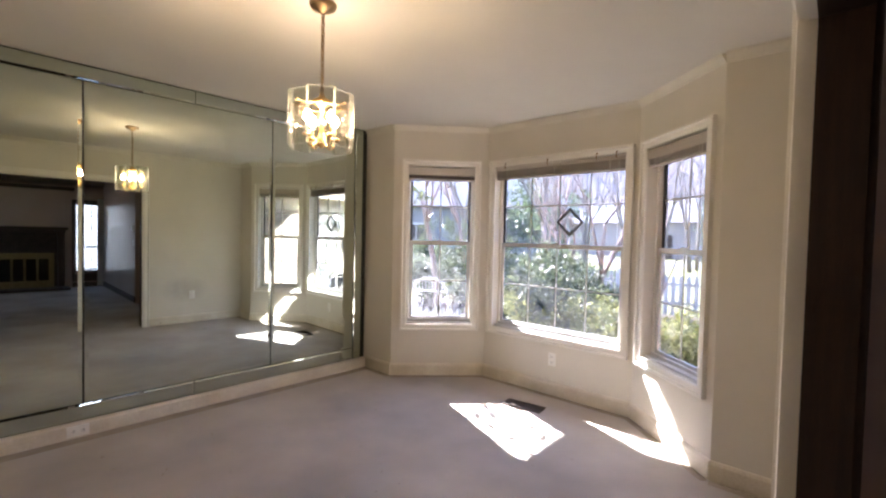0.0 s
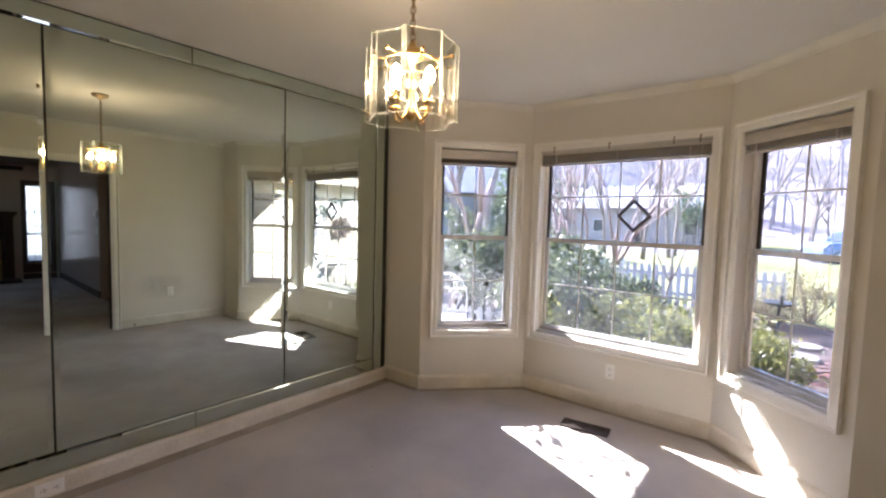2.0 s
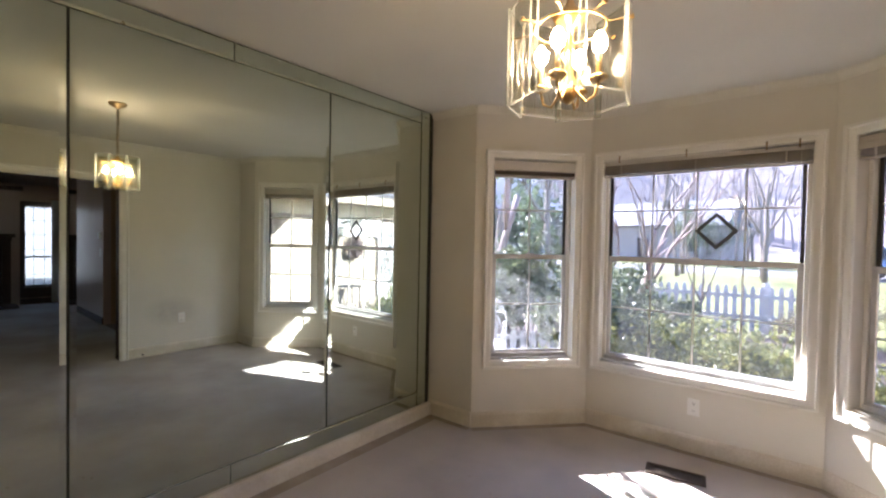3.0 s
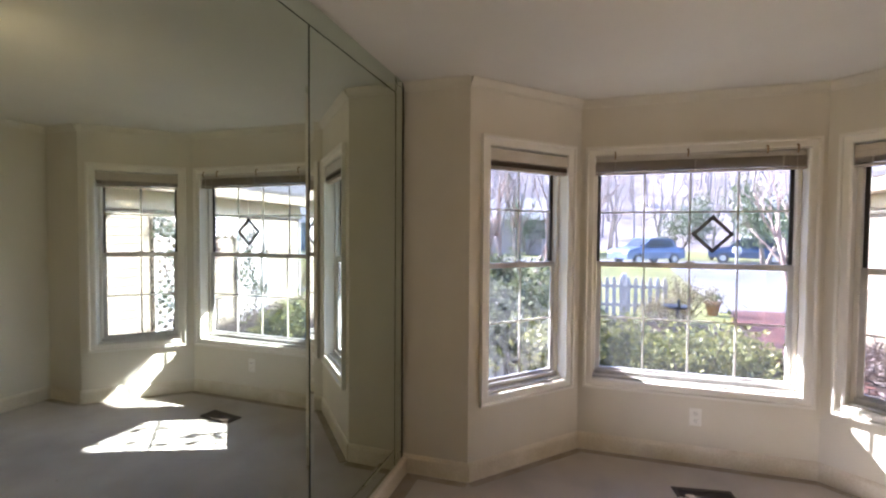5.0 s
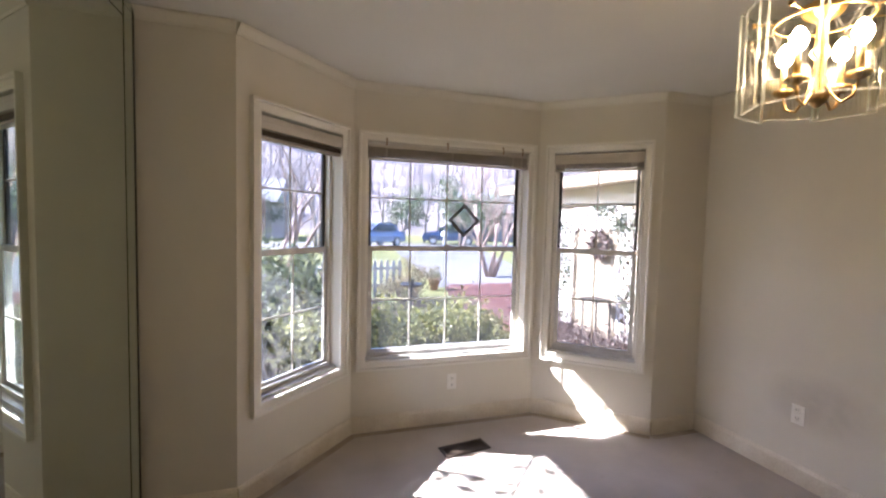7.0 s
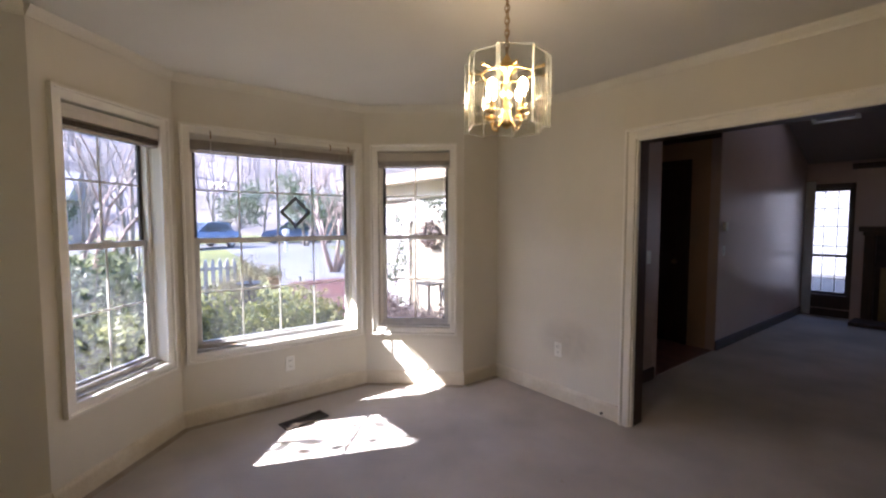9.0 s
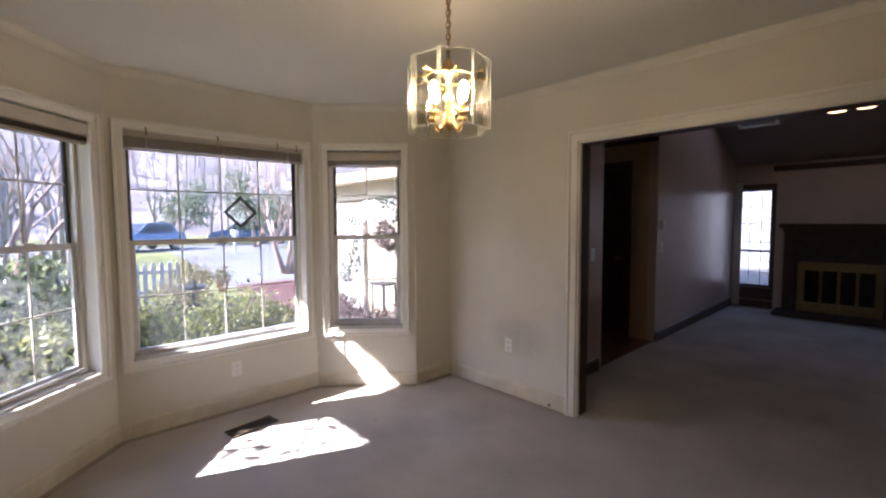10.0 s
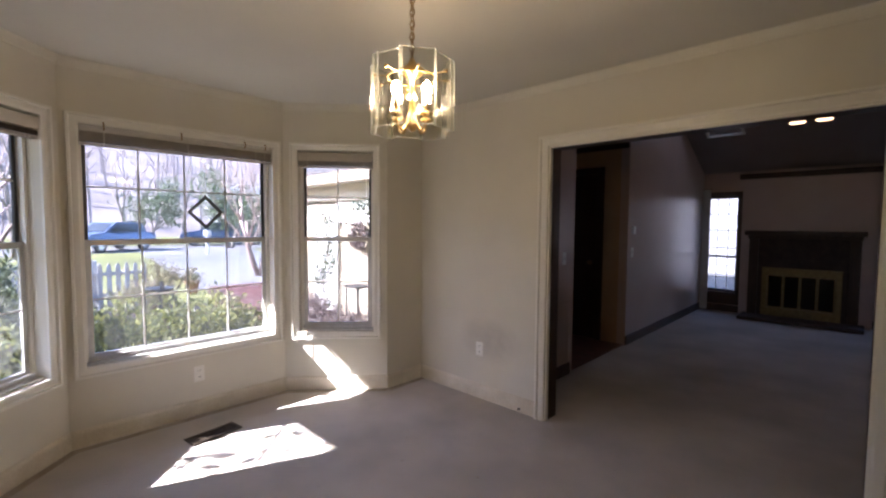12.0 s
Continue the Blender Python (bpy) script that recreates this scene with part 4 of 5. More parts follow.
def branch(bm, tips, p, d, length, radius, depth, rnd, spread, lift, sides):
    pts, rad = [p], [radius]
    n = 4
    for i in range(n):
        d = (d + Vector((rnd.gauss(0, 0.12), rnd.gauss(0, 0.12), lift + rnd.gauss(0, 0.06)))).normalized()
        p = p + d * (length / n)
        pts.append(p)
        rad.append(radius * (1 - 0.45 * (i + 1) / n))
    tube(bm, pts, rad, sides)
    tips.append(p)
    if depth:
        for k in range(rnd.choice((2, 3, 3))):
            i = rnd.choice((2, 3, 4))
            side = Vector((rnd.gauss(0, 1), rnd.gauss(0, 1), rnd.uniform(-0.1, 0.5))).normalized()
            branch(bm, tips, pts[i], (d + side * spread).normalized(), length * rnd.uniform(0.55, 0.8), rad[i] * 0.65, depth - 1, rnd, spread, lift, max(4, sides - 2))


def tree(name, at, seed, label, bark, stems, height, radius, depth, lean, spread=0.7, lift=0.08, crown=None, leafsize=0.09, per_tip=30, blob=0.5):
    rnd = random.Random(seed)
    t = thing(name, pose(*at), label, "tree", "garden trees")
    tips = []
    for k in range(stems):
        bm = bmesh.new()
        a = 2 * math.pi * k / stems + rnd.uniform(-0.4, 0.4)
        d = Vector((lean * math.cos(a), lean * math.sin(a), 1)).normalized()
        off = 0.09 * (stems > 1)
        branch(bm, tips, Vector((off * math.cos(a), off * math.sin(a), -0.05)), d, height * rnd.uniform(0.85, 1.1), radius * rnd.uniform(0.8, 1.1), depth, rnd, spread, lift, 9)
        part("trunk", bm, bark, t, smooth=True)
    if crown:
        bm = bmesh.new()
        cs = []
        for p in tips:
            for _ in range(per_tip):
                q = Vector((rnd.gauss(0, 1), rnd.gauss(0, 1), rnd.gauss(0, 0.8)))
                cs.append(p + q * blob * 0.5)
        leaves(bm, cs, leafsize, rnd)
        part("crown", bm, crown, t)
    return t


def shrub(at, size, count, leaf, mat, seed, label, stems=9):
    """Bush of leaf clusters on thin stems, with gaps and an uneven outline."""
    rnd = random.Random(seed)
    t = thing("shrub", pose(*at), label, "shrub", "garden shrubs")
    sx, sy, sz = size
    bm, cs = bmesh.new(), []
    for k in range(stems):
        a = rnd.uniform(0, 6.3)
        r = math.sqrt(rnd.uniform(0.05, 1))
        tip = Vector((sx * r * math.cos(a), sy * r * math.sin(a), sz * (1.05 - 0.45 * r * r) * rnd.uniform(0.8, 1.1)))
        tube(bm, [(tip.x * 0.1, tip.y * 0.1, -0.02), tip * 0.5 + Vector((0, 0, 0.05)), tip], [0.012, 0.008, 0.004], 5)
        for j in range(6):
            c = tip * rnd.uniform(0.55, 1.0) + Vector((rnd.gauss(0, 0.1), rnd.gauss(0, 0.1), rnd.gauss(0, 0.05)))
            for i in range(count // (stems * 6)):
                cs.append(c + Vector((rnd.gauss(0, 0.075), rnd.gauss(0, 0.075), rnd.gauss(0, 0.06))))
    part("stem", bm, m_bark, t)
    bm = bmesh.new()
    leaves(bm, cs, leaf, rnd)
    part("leaves", bm, mat, t)
    return t


for k, (x, y, sx, sz) in enumerate(((-2.15, 5.2, 0.5, 0.88), (-1.55, 5.35, 0.55, 0.98), (-0.95, 5.25, 0.5, 0.94), (-0.45, 5.5, 0.42, 0.78), (-1.25, 5.9, 0.6, 0.72), (-0.75, 6.2, 0.5, 0.6))):
    shrub((x, y, GZ), (sx, 0.45, sz), 3400, 0.031, F_AZALEA, 40 + k, "yellow-green azalea bush below the bay window", 12)
for k, (x, y, sx, sz) in enumerate(((-2.55, 5.6, 0.55, 1.2), (-3.6, 6.4, 0.8, 1.7), (-2.5, 6.7, 0.6, 1.35), (-3.0, 7.8, 0.8, 1.6), (-4.6, 7.2, 0.9, 1.9), (-2.0, 7.3, 0.45, 0.9), (-5.4, 6.9, 0.75, 1.2), (-6.3, 7.5, 0.8, 1.3), (-5.0, 7.6, 0.7, 1.0), (-7.2, 8.3, 0.9, 1.7))):
    shrub((x, y, GZ), (sx, 0.6, sz), 3800, 0.042, F_HOLLY, 60 + k, "dark green holly shrub in the mulch bed", 14)
F_TWIG = foliage("pale_twig_leaf", (0.20, 0.15, 0.09), (0.36, 0.33, 0.15))
for k, (x, y, sx, sz) in enumerate(((0.15, 10.6, 0.75, 0.88), (-0.35, 9.8, 0.5, 0.6), (3.2, 10.6, 0.55, 1.0))):
    shrub((x, y, GZ), (sx, 0.45, sz), 1700, 0.028, F_TWIG, 90 + k, "sparse straw-coloured twiggy shrub beside the path", 26)
for k, (x, y) in enumerate(((1.75, 5.4), (1.6, 6.3), (1.5, 7.3), (1.95, 8.2), (1.2, 5.6))):
    shrub((x, y, GZ), (0.42, 0.4, 0.24), 1300, 0.027, F_DRY, 80 + k, "low withered brown bedding plant", 22)

tree("crape_myrtle", (-2.95, 8.3, GZ), 5, "bare multi-stemmed crape myrtle with smooth pale trunks", m_pink, 5, 2.0, 0.055, 3, 0.30, 0.5, 0.10)
tree("crape_myrtle", (3.6, 14.0, GZ), 9, "bare multi-stemmed crape myrtle beside the driveway", m_pink, 7, 2.1, 0.07, 3, 0.42, 0.55, 0.10)
tree("crape_myrtle", (-4.75, 6.4, GZ), 23, "bare crape myrtle with two stout pale trunks", m_pink, 2, 2.3, 0.075, 3, 0.13, 0.5, 0.10)
# Out of view; stands in the sun's path to dapple the floor patch.
tree("crape_myrtle", (-4.72, 4.68, GZ), 44, "unseen slender tree with few leaves, placed to dapple the sun patch", m_pink, 3, 1.7, 0.055, 3, 0.20, 0.75, 0.05, F_HOLLY, 0.06, 14, 0.36)
tree("sapling", (-2.0, 9.7, GZ), 12, "thin young tree by the picket fence", m_bark, 1, 1.3, 0.03, 2, 0.1, 0.7, 0.06)
tree("evergreen_tree", (8.6, 30.0, GZ), 15, "leafy evergreen tree beyond the driveway", m_bark, 2, 2.2, 0.13, 3, 0.22, 0.7, 0.05, F_TREE, 0.13, 34, 0.9)
# Unseen tree, added so its crown blocks sun through the upper sash.
tree("evergreen_tree", (-8.9, 6.7, GZ), 21, "unseen evergreen added to block sun from the upper bay sash", m_bark, 1, 6.9, 0.07, 0, 0.0, 0.7, 0.02)
rnd = random.Random(3)
bm, cs = bmesh.new(), []
for k in range(5200):
    q = Vector((rnd.gauss(0, 0.36), rnd.gauss(0, 0.36), abs(rnd.gauss(0, 0.7))))
    cs.append(q + Vector((0.1, 0.0, 7.25)))
leaves(bm, cs, 0.13, rnd)
part("crown", bm, F_TREE, bpy.data.objects["evergreen_tree.001"])
bare = tree("bare_tree", (-9.0, 22.0, GZ), 31, "tall bare winter tree", m_bark, 1, 5.0, 0.13, 4, 0.05, 0.6, 0.06)
rnd = random.Random(8)
for k in range(46):
    x, y = rnd.uniform(-34, 26), rnd.uniform(37, 60)
    copy_thing(bare, pose(x, y, GZ, 0, 0, rnd.uniform(0, 360)))
for x, y in ((-15, 21), (-5.0, 25.5), (-19, 26), (1.0, 39), (6.0, 40.5), (11.5, 38.5), (-3.5, 38.5)):
    copy_thing(bare, pose(x, y, GZ, 0, 0, rnd.uniform(0, 360)))
for k in range(11):
    x, y = rnd.uniform(-17, -1), rnd.uniform(22, 28)
    if k > 6:
        x, y = rnd.uniform(11, 22), rnd.uniform(20, 28)
    copy_thing(bare, pose(x, y, GZ, 0, 0, rnd.uniform(0, 360)))
for x, y in ((-7.4, 11.6), (-9.3, 12.4), (-10.6, 14.5), (-6.6, 13.5)):
    copy_thing(bare, pose(x, y, GZ, 0, 0, rnd.uniform(0, 360)))
ev = bpy.data.objects["evergreen_tree"]
for x, y in ((-9.0, 18.5), (-22, 33), (-6.0, 41), (16, 42), (5.8, 38.5), (11.5, 33.0)):
    copy_thing(ev, pose(x, y, GZ, 0, 0, rnd.uniform(0, 360)))


# ---- picket fence ----
def fence(p0, p1, n, label, tall=1.0):
    m, length = along(p0, p1, GZ)
    f = thing("picket_fence", m @ Matrix.Diagonal((1, 1, tall, 1)), label, "fence", "picket fences")
    for z in (0.28, 0.66):
        boxes("rail", m_fence, f, [((0, 0.012, z), (length, 0.05, z + 0.07))], 0.004)
    bm = bmesh.new()
    prof = [(-0.038, 0.06), (0.038, 0.06), (0.038, 0.82), (0.0, 0.90), (-0.038, 0.82)]
    a, b = [bm.verts.new((x, -0.01, z)) for x, z in prof], [bm.verts.new((x, 0.011, z)) for x, z in prof]
    bm.faces.new(a), bm.faces.new(b)
    for i in range(5):
        bm.faces.new((a[i], a[(i + 1) % 5], b[(i + 1) % 5], b[i]))
    first = part("picket", bm, m_fence, f)
    for k in range(n):
        o = first if k == 0 else first.copy()
        if k:
            scene.collection.objects.link(o)
        o.location = (length * (k + 0.5) / n, 0, 0)
    for k in range(0, int(length / 2) + 1):
        x = min(length - 0.05, 0.05 + k * 2.0)
        boxes("post", m_fence, f, [((x - 0.045, 0.052, 0), (x + 0.045, 0.14, 0.95))], 0.006)
    return f


fence((-7.0, 9.9), (-0.15, 10.45), 50, "white painted wooden picket fence along the lawn")
fence((-4.3, 5.2), (-2.75, 5.95), 14, "low white picket fence among the shrubs", 0.55)

# ---- garden bench ----
bench = thing("garden_chair", pose(-3.42, 4.78, GZ, 0, 0, 215) @ Matrix.Diagonal((0.55, 0.9, 1.0, 1.0)), "white wrought iron garden chair with scrolled back", "garden chair")
for s in (-1, 1):
    for y in (-0.2, 0.2):
        bm = bmesh.new()
        tube(bm, [(s * 0.45, y * 1.2, 0), (s * 0.42, y, 0.25), (s * 0.42, y, 0.46)], 0.012, 6)
        part("leg", bm, m_iron, bench)
    bm = bmesh.new()
    tube(bm, [(s * 0.44, 0.2, 0.46), (s * 0.46, 0.18, 0.68), (s * 0.46, -0.1, 0.7), (s * 0.45, -0.22, 0.62), (s * 0.44, -0.2, 0.46)], 0.012, 6)
    part("armrest", bm, m_iron, bench)
    bm = bmesh.new()
    tube(bm, [(s * (0.22 + 0.11 * math.cos(t) * (1 - t / 12)), 0.22, 0.72 + 0.12 * math.sin(t) * (1 - t / 12)) for t in [i * 0.5 for i in range(20)]], 0.009, 6)
    part("scroll", bm, m_iron, bench)
for k in range(9):
    boxes("seat_slat", m_iron, bench, [((-0.44, -0.22 + k * 0.048, 0.455), (0.44, -0.185 + k * 0.048, 0.47))], 0.003)
bm = bmesh.new()
arch = [(-0.44, 0.22, 0.46), (-0.45, 0.23, 0.80), (-0.34, 0.24, 0.96), (-0.12, 0.24, 1.03), (0.12, 0.24, 1.03), (0.34, 0.24, 0.96), (0.45, 0.23, 0.80), (0.44, 0.22, 0.46)]
tube(bm, arch, 0.014, 8)
part("back_frame", bm, m_iron, bench)
for k in range(11):
    x = -0.38 + k * 0.076
    bm = bmesh.new()
    tube(bm, [(x, 0.23, 0.86), (x * 1.05, 0.24, 1.02 - abs(x) ** 2 * 0.9)], 0.008, 5)
    part("back_bar", bm, m_iron, bench)
bm = bmesh.new()
tube(bm, [(-0.45, 0.23, 0.86), (0.45, 0.23, 0.86)], 0.010, 6)
part("back_rail", bm, m_iron, bench)

# ---- fallen branches and flat stones in the bed ----
m_log = surface("weathered_branch", (0.075, 0.06, 0.052), 0.9, vary=0.3, scale=9, bump=0.6, grain=50)
m_flag = surface("pale_flagstone", (0.30, 0.285, 0.275), 0.85, vary=0.18, scale=5, bump=0.4, grain=60)
for k, (x, y, a, l) in enumerate(((-0.45, 8.3, 0.4, 0.9), (-0.25, 7.5, 2.6, 0.7), (-0.65, 9.1, 0.1, 1.1), (0.0, 6.9, 0.9, 0.6), (1.6, 5.9, 1.2, 0.7), (1.45, 6.8, 2.2, 0.8))):
    rnd = random.Random(300 + k)
    t = thing("fallen_branch", pose(x, y, GZ + 0.012, 0, 0, math.degrees(a)), "dark weathered branch lying on the mulch", "branch", "fallen branches")
    bm = bmesh.new()
    pts = [(l * (f - 0.5), rnd.gauss(0, 0.03), 0.03 + abs(rnd.gauss(0, 0.015))) for f in (0, 0.25, 0.5, 0.75, 1)]
    tube(bm, pts, [0.034, 0.032, 0.027, 0.021, 0.01], 7)
    part("limb", bm, m_log, t, smooth=True)
    for f in (1, 2, 3):
        bm = bmesh.new()
        p, sg = Vector(pts[f]), rnd.choice((-1, 1))
        tube(bm, [p, p + Vector((0.12, sg * 0.14, 0.06)), p + Vector((0.2, sg * 0.3, 0.1))], [0.014, 0.009, 0.003], 5)
        part("twig", bm, m_log, t, smooth=True)
for k, (x, y, w, d) in enumerate(((0.02, 8.45, 0.24, 0.2), (-0.02, 7.75, 0.22, 0.24), (-0.12, 7.15, 0.2, 0.18))):
    rnd = random.Random(330 + k)
    bm = bmesh.new()
    ring = [(w * rnd.uniform(0.8, 1.1) * math.cos(t), d * rnd.uniform(0.8, 1.1) * math.sin(t)) for t in [2 * math.pi * i / 11 for i in range(11)]]
    lo, hi, cap = [[bm.verts.new((px * f, py * f, z)) for px, py in ring] for f, z in ((1.0, 0.0), (1.0, 0.035), (0.93, 0.045))]
    for r0, r1 in ((lo, hi), (hi, cap)):
        for i in range(11):
            bm.faces.new((r0[i], r0[(i + 1) % 11], r1[(i + 1) % 11], r1[i]))
    bm.faces.new(cap), bm.faces.new(lo)
    st = part("stepping_stone", bm, m_flag)
    st.matrix_world = pose(x, y, GZ + 0.012, 0, 0, 30 * k)
    tagged(st, "pale flat stepping stone in the mulch", "stone", "stepping stones")

# ---- bird bath, pot ----
bb = thing("bird_bath", pose(-0.25, 9.2, GZ) @ Matrix.Scale(0.72, 4), "dark iron bird bath on a slim pedestal", "bird bath")
bm = bmesh.new()
lathe(bm, [(0.16, 0), (0.15, 0.03), (0.04, 0.07), (0.03, 0.55), (0.06, 0.62)], 14)
part("pedestal", bm, m_darkiron, bb, smooth=True)
bm = bmesh.new()
lathe(bm, [(0.05, 0.62), (0.25, 0.66), (0.32, 0.72), (0.30, 0.72), (0.1, 0.66)], 18)
part("bowl", bm, m_darkiron, bb, smooth=True)
bm = bmesh.new()
lathe(bm, [(0.03, 0.66), (0.05, 0.7), (0.02, 0.78), (0.05, 0.83), (0.01, 0.87)], 10, (0.04, 0, 0))
part("finial", bm, m_darkiron, bb, smooth=True)
pot = thing("flower_pot", pose(0.95, 11.6, GZ) @ Matrix.Scale(0.7, 4), "terracotta flower pot with a small plant", "plant pot")
bm = bmesh.new()
lathe(bm, [(0.13, 0), (0.21, 0.36), (0.24, 0.36), (0.24, 0.44), (0.2, 0.44), (0.19, 0.38)], 18)
part("pot", bm, m_terra, pot, smooth=True)
bm = bmesh.new()
rnd = random.Random(4)
leaves(bm, [Vector((rnd.gauss(0, 0.12), rnd.gauss(0, 0.12), 0.55 + rnd.gauss(0, 0.1))) for _ in range(240)], 0.05, rnd)
part("plant", bm, F_HOLLY, pot)

# ---- wing of the house with siding, trellis, wreath ----
WX, WY0, WY1 = 2.15, 4.1, 9.2
house = thing("house_wing", pose(0, 0, 0), "cream lap-sided house wing with overhanging eave", "house")
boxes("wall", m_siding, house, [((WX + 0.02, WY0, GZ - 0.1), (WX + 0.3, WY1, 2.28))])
for k in range(18):
    z = GZ + 0.12 * k
    bm = bmesh.new()
    v = [bm.verts.new(p) for p in ((WX - 0.006, WY0, z), (WX - 0.006, WY1, z), (WX + 0.019, WY1, z), (WX + 0.019, WY0, z), (WX + 0.012, WY0, z + 0.128), (WX + 0.012, WY1, z + 0.128), (WX + 0.019, WY1, z + 0.128), (WX + 0.019, WY0, z + 0.128))]
    for f in ((0, 1, 2, 3), (4, 5, 6, 7), (0, 1, 5, 4), (1, 2, 6, 5), (2, 3, 7, 6), (3, 0, 4, 7)):
        bm.faces.new([v[i] for i in f])
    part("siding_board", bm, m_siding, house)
boxes("corner_board", m_fence, house, [((WX - 0.03, WY1, GZ), (WX + 0.3, WY1 + 0.03, 2.42))])
# frieze and soffit carry the bounced light in their colour
boxes("frieze", m_cream_bounce, house, [((WX - 0.03, WY0, 1.86), (WX + 0.018, WY1, 2.139))], 0.004, "cream painted frieze board")
boxes("soffit", m_cream_bounce, house, [((WX - 0.42, WY0 + 0.0, 2.14), (WX + 0.3, WY1 + 0.3, 2.17))])
boxes("fascia", m_siding, house, [((WX - 0.445, WY0 + 0.0, 2.12), (WX - 0.421, WY1 + 0.3, 2.30))])
bm = bmesh.new()
v = [bm.verts.new(p) for p in ((WX - 0.47, WY0 + 0.0, 2.305), (WX - 0.47, WY1 + 0.4, 2.305), (WX + 5, WY1 + 0.4, 4.84), (WX + 5, WY0 + 0.0, 4.84), (WX - 0.47, WY0 + 0.0, 2.36), (WX - 0.47, WY1 + 0.4, 2.36), (WX + 5, WY1 + 0.4, 4.9), (WX + 5, WY0 + 0.0, 4.9))]
for f in ((0, 1, 2, 3), (4, 5, 6, 7), (0, 1, 5, 4), (1, 2, 6, 5), (2, 3, 7, 6), (3, 0, 4, 7)):
    bm.faces.new([v[i] for i in f])
part("roof", bm, m_roof, house)
boxes("end_wall", m_siding, house, [((WX + 0.3, WY1 - 0.15, GZ), (WX + 5, WY1, 2.42))])
# eave added over the bay; its outline is cut to trim the sun patches
eave = thing("roof_eave", pose(0, 0, 0), "roof eave added above the bay, outline cut to trim sunlight", "roof", kind="structure")
rim = [(-4.29, YL + 0.145), (-4.29, 4.88), (-3.25, 5.03), (-3.05, YC + 1.09), (-0.14, YC + 1.09), (WX - 0.49, 5.75), (WX - 0.49, YA + 0.145), (A1[0] + 0.1, YA + 0.145), (B1[0] + 0.06, YC + 0.145), (B0[0] - 0.06, YC + 0.145), (A0[0] - 0.1, YL + 0.145)]


def prism(name, pts, z0, z1, mat, parent):
    bm = bmesh.new()
    lo, hi = [bm.verts.new((*p, z0)) for p in pts], [bm.verts.new((*p, z1)) for p in pts]
    bm.faces.new(lo), bm.faces.new(hi)
    for i in range(len(pts)):
        j = (i + 1) % len(pts)
        bm.faces.new((lo[i], lo[j], hi[j], hi[i]))
    return part(name, bm, mat, parent)


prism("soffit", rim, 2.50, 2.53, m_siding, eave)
prism("roof_edge", rim, 2.531, 2.66, m_fence, eave)
bm = bmesh.new()
e0, e1 = [bm.verts.new((x, y, 2.665)) for x, y in rim[:6]], [bm.verts.new((x, -4.0, 6.6)) for x, y in (rim[0], rim[5])]
bm.faces.new((*e0, e1[1], e1[0]))
part("roof", bm, m_roof, eave)


def trellis(y0, y1, z0, z1, x):
    t = thing("trellis", pose(x, y0, z0), "white diamond lattice trellis on the house wall", "trellis", "lattice panels")
    W, Hh, s = y1 - y0, z1 - z0, 0.11
    for sgn in (1, -1):
        c = -Hh if sgn == 1 else 0.0
        while c < (W if sgn == 1 else W + Hh):
            pts = []
            for z in (0.0, Hh):
                pts.append((c + sgn * z, z))
            (ya, za), (yb, zb) = pts
            def clip(y, ya=ya, za=za, yb=yb, zb=zb):
                y2 = min(max(y, 0), W)
                return y2, za + (zb - za) * (y2 - ya) / (yb - ya)
            (ya2, za2), (yb2, zb2) = clip(ya), clip(yb)
            if abs(yb2 - ya2) > 0.03:
                bm = bmesh.new()
                d = Vector((0, yb2 - ya2, zb2 - za2))
                n = Vector((0, -d.z, d.y)).normalized() * 0.017
                xo = -0.004 if sgn == 1 else -0.012
                q = [Vector((xo + dx, yy, zz)) + e for dx in (0, -0.006) for (yy, zz), e in (((ya2, za2), -n), ((ya2, za2), n), ((yb2, zb2), n), ((yb2, zb2), -n))]
                v = [bm.verts.new(p) for p in q]
                for f in ((0, 1, 2, 3), (4, 5, 6, 7), (0, 1, 5, 4), (1, 2, 6, 5), (2, 3, 7, 6), (3, 0, 4, 7)):
                    bm.faces.new([v[i] for i in f])
                part("lath", bm, m_lattice, t)
            c += s * 1.414
    boxes("frame", m_lattice, t, [((-0.024, -0.03, -0.02), (-0.0, 0.0, Hh)), ((-0.024, W, -0.02), (-0.0, W + 0.03, Hh)), ((-0.024, -0.03, Hh), (-0.0, W + 0.03, Hh + 0.03))], 0.002)
    return t


trellis(7.35, 8.1, GZ + 0.02, 1.72, WX - 0.045)
trellis(6.2, 7.30, 1.45, 1.78, WX - 0.045)
trellis(5.72, 6.17, GZ + 0.02, 1.72, WX - 0.045)
rnd = random.Random(17)
for k, (y0, y1, z0, z1, n) in enumerate(((7.3, 8.1, -0.1, 1.6, 1000), (5.6, 6.9, 1.45, 1.85, 760), (5.7, 6.2, 0.0, 1.7, 700))):
    v = thing("ivy", pose(WX, (y0 + y1) / 2, GZ), "dark ivy climbing over the lattice", "climbing plant")
    bm, cs = bmesh.new(), []
    for _ in range(n):
        y, z = rnd.uniform(y0, y1), rnd.uniform(z0, z1)
        if noise.noise(Vector((y * 3, z * 3, k))) > 0.0:
            cs.append(Vector((-0.085 - abs(rnd.gauss(0, 0.02)), y - (y0 + y1) / 2, z - GZ)))
    leaves(bm, cs, 0.03, rnd)
    part("leaves", bm, F_IVY, v)
    bm = bmesh.new()
    tube(bm, [(-0.09, 0, 0), (-0.075, 0.1, 0.6), (-0.075, -0.1, 1.2), (-0.075, 0.05, z1 - GZ)], [0.012, 0.01, 0.008, 0.004], 6)
    part("vine", bm, m_bark, v)
wr = thing("wreath", pose(WX - 0.09, 6.62, 1.22), "round dried wreath hanging on the house wall", "wreath")
rnd = random.Random(6)
bm, cs = bmesh.new(), []
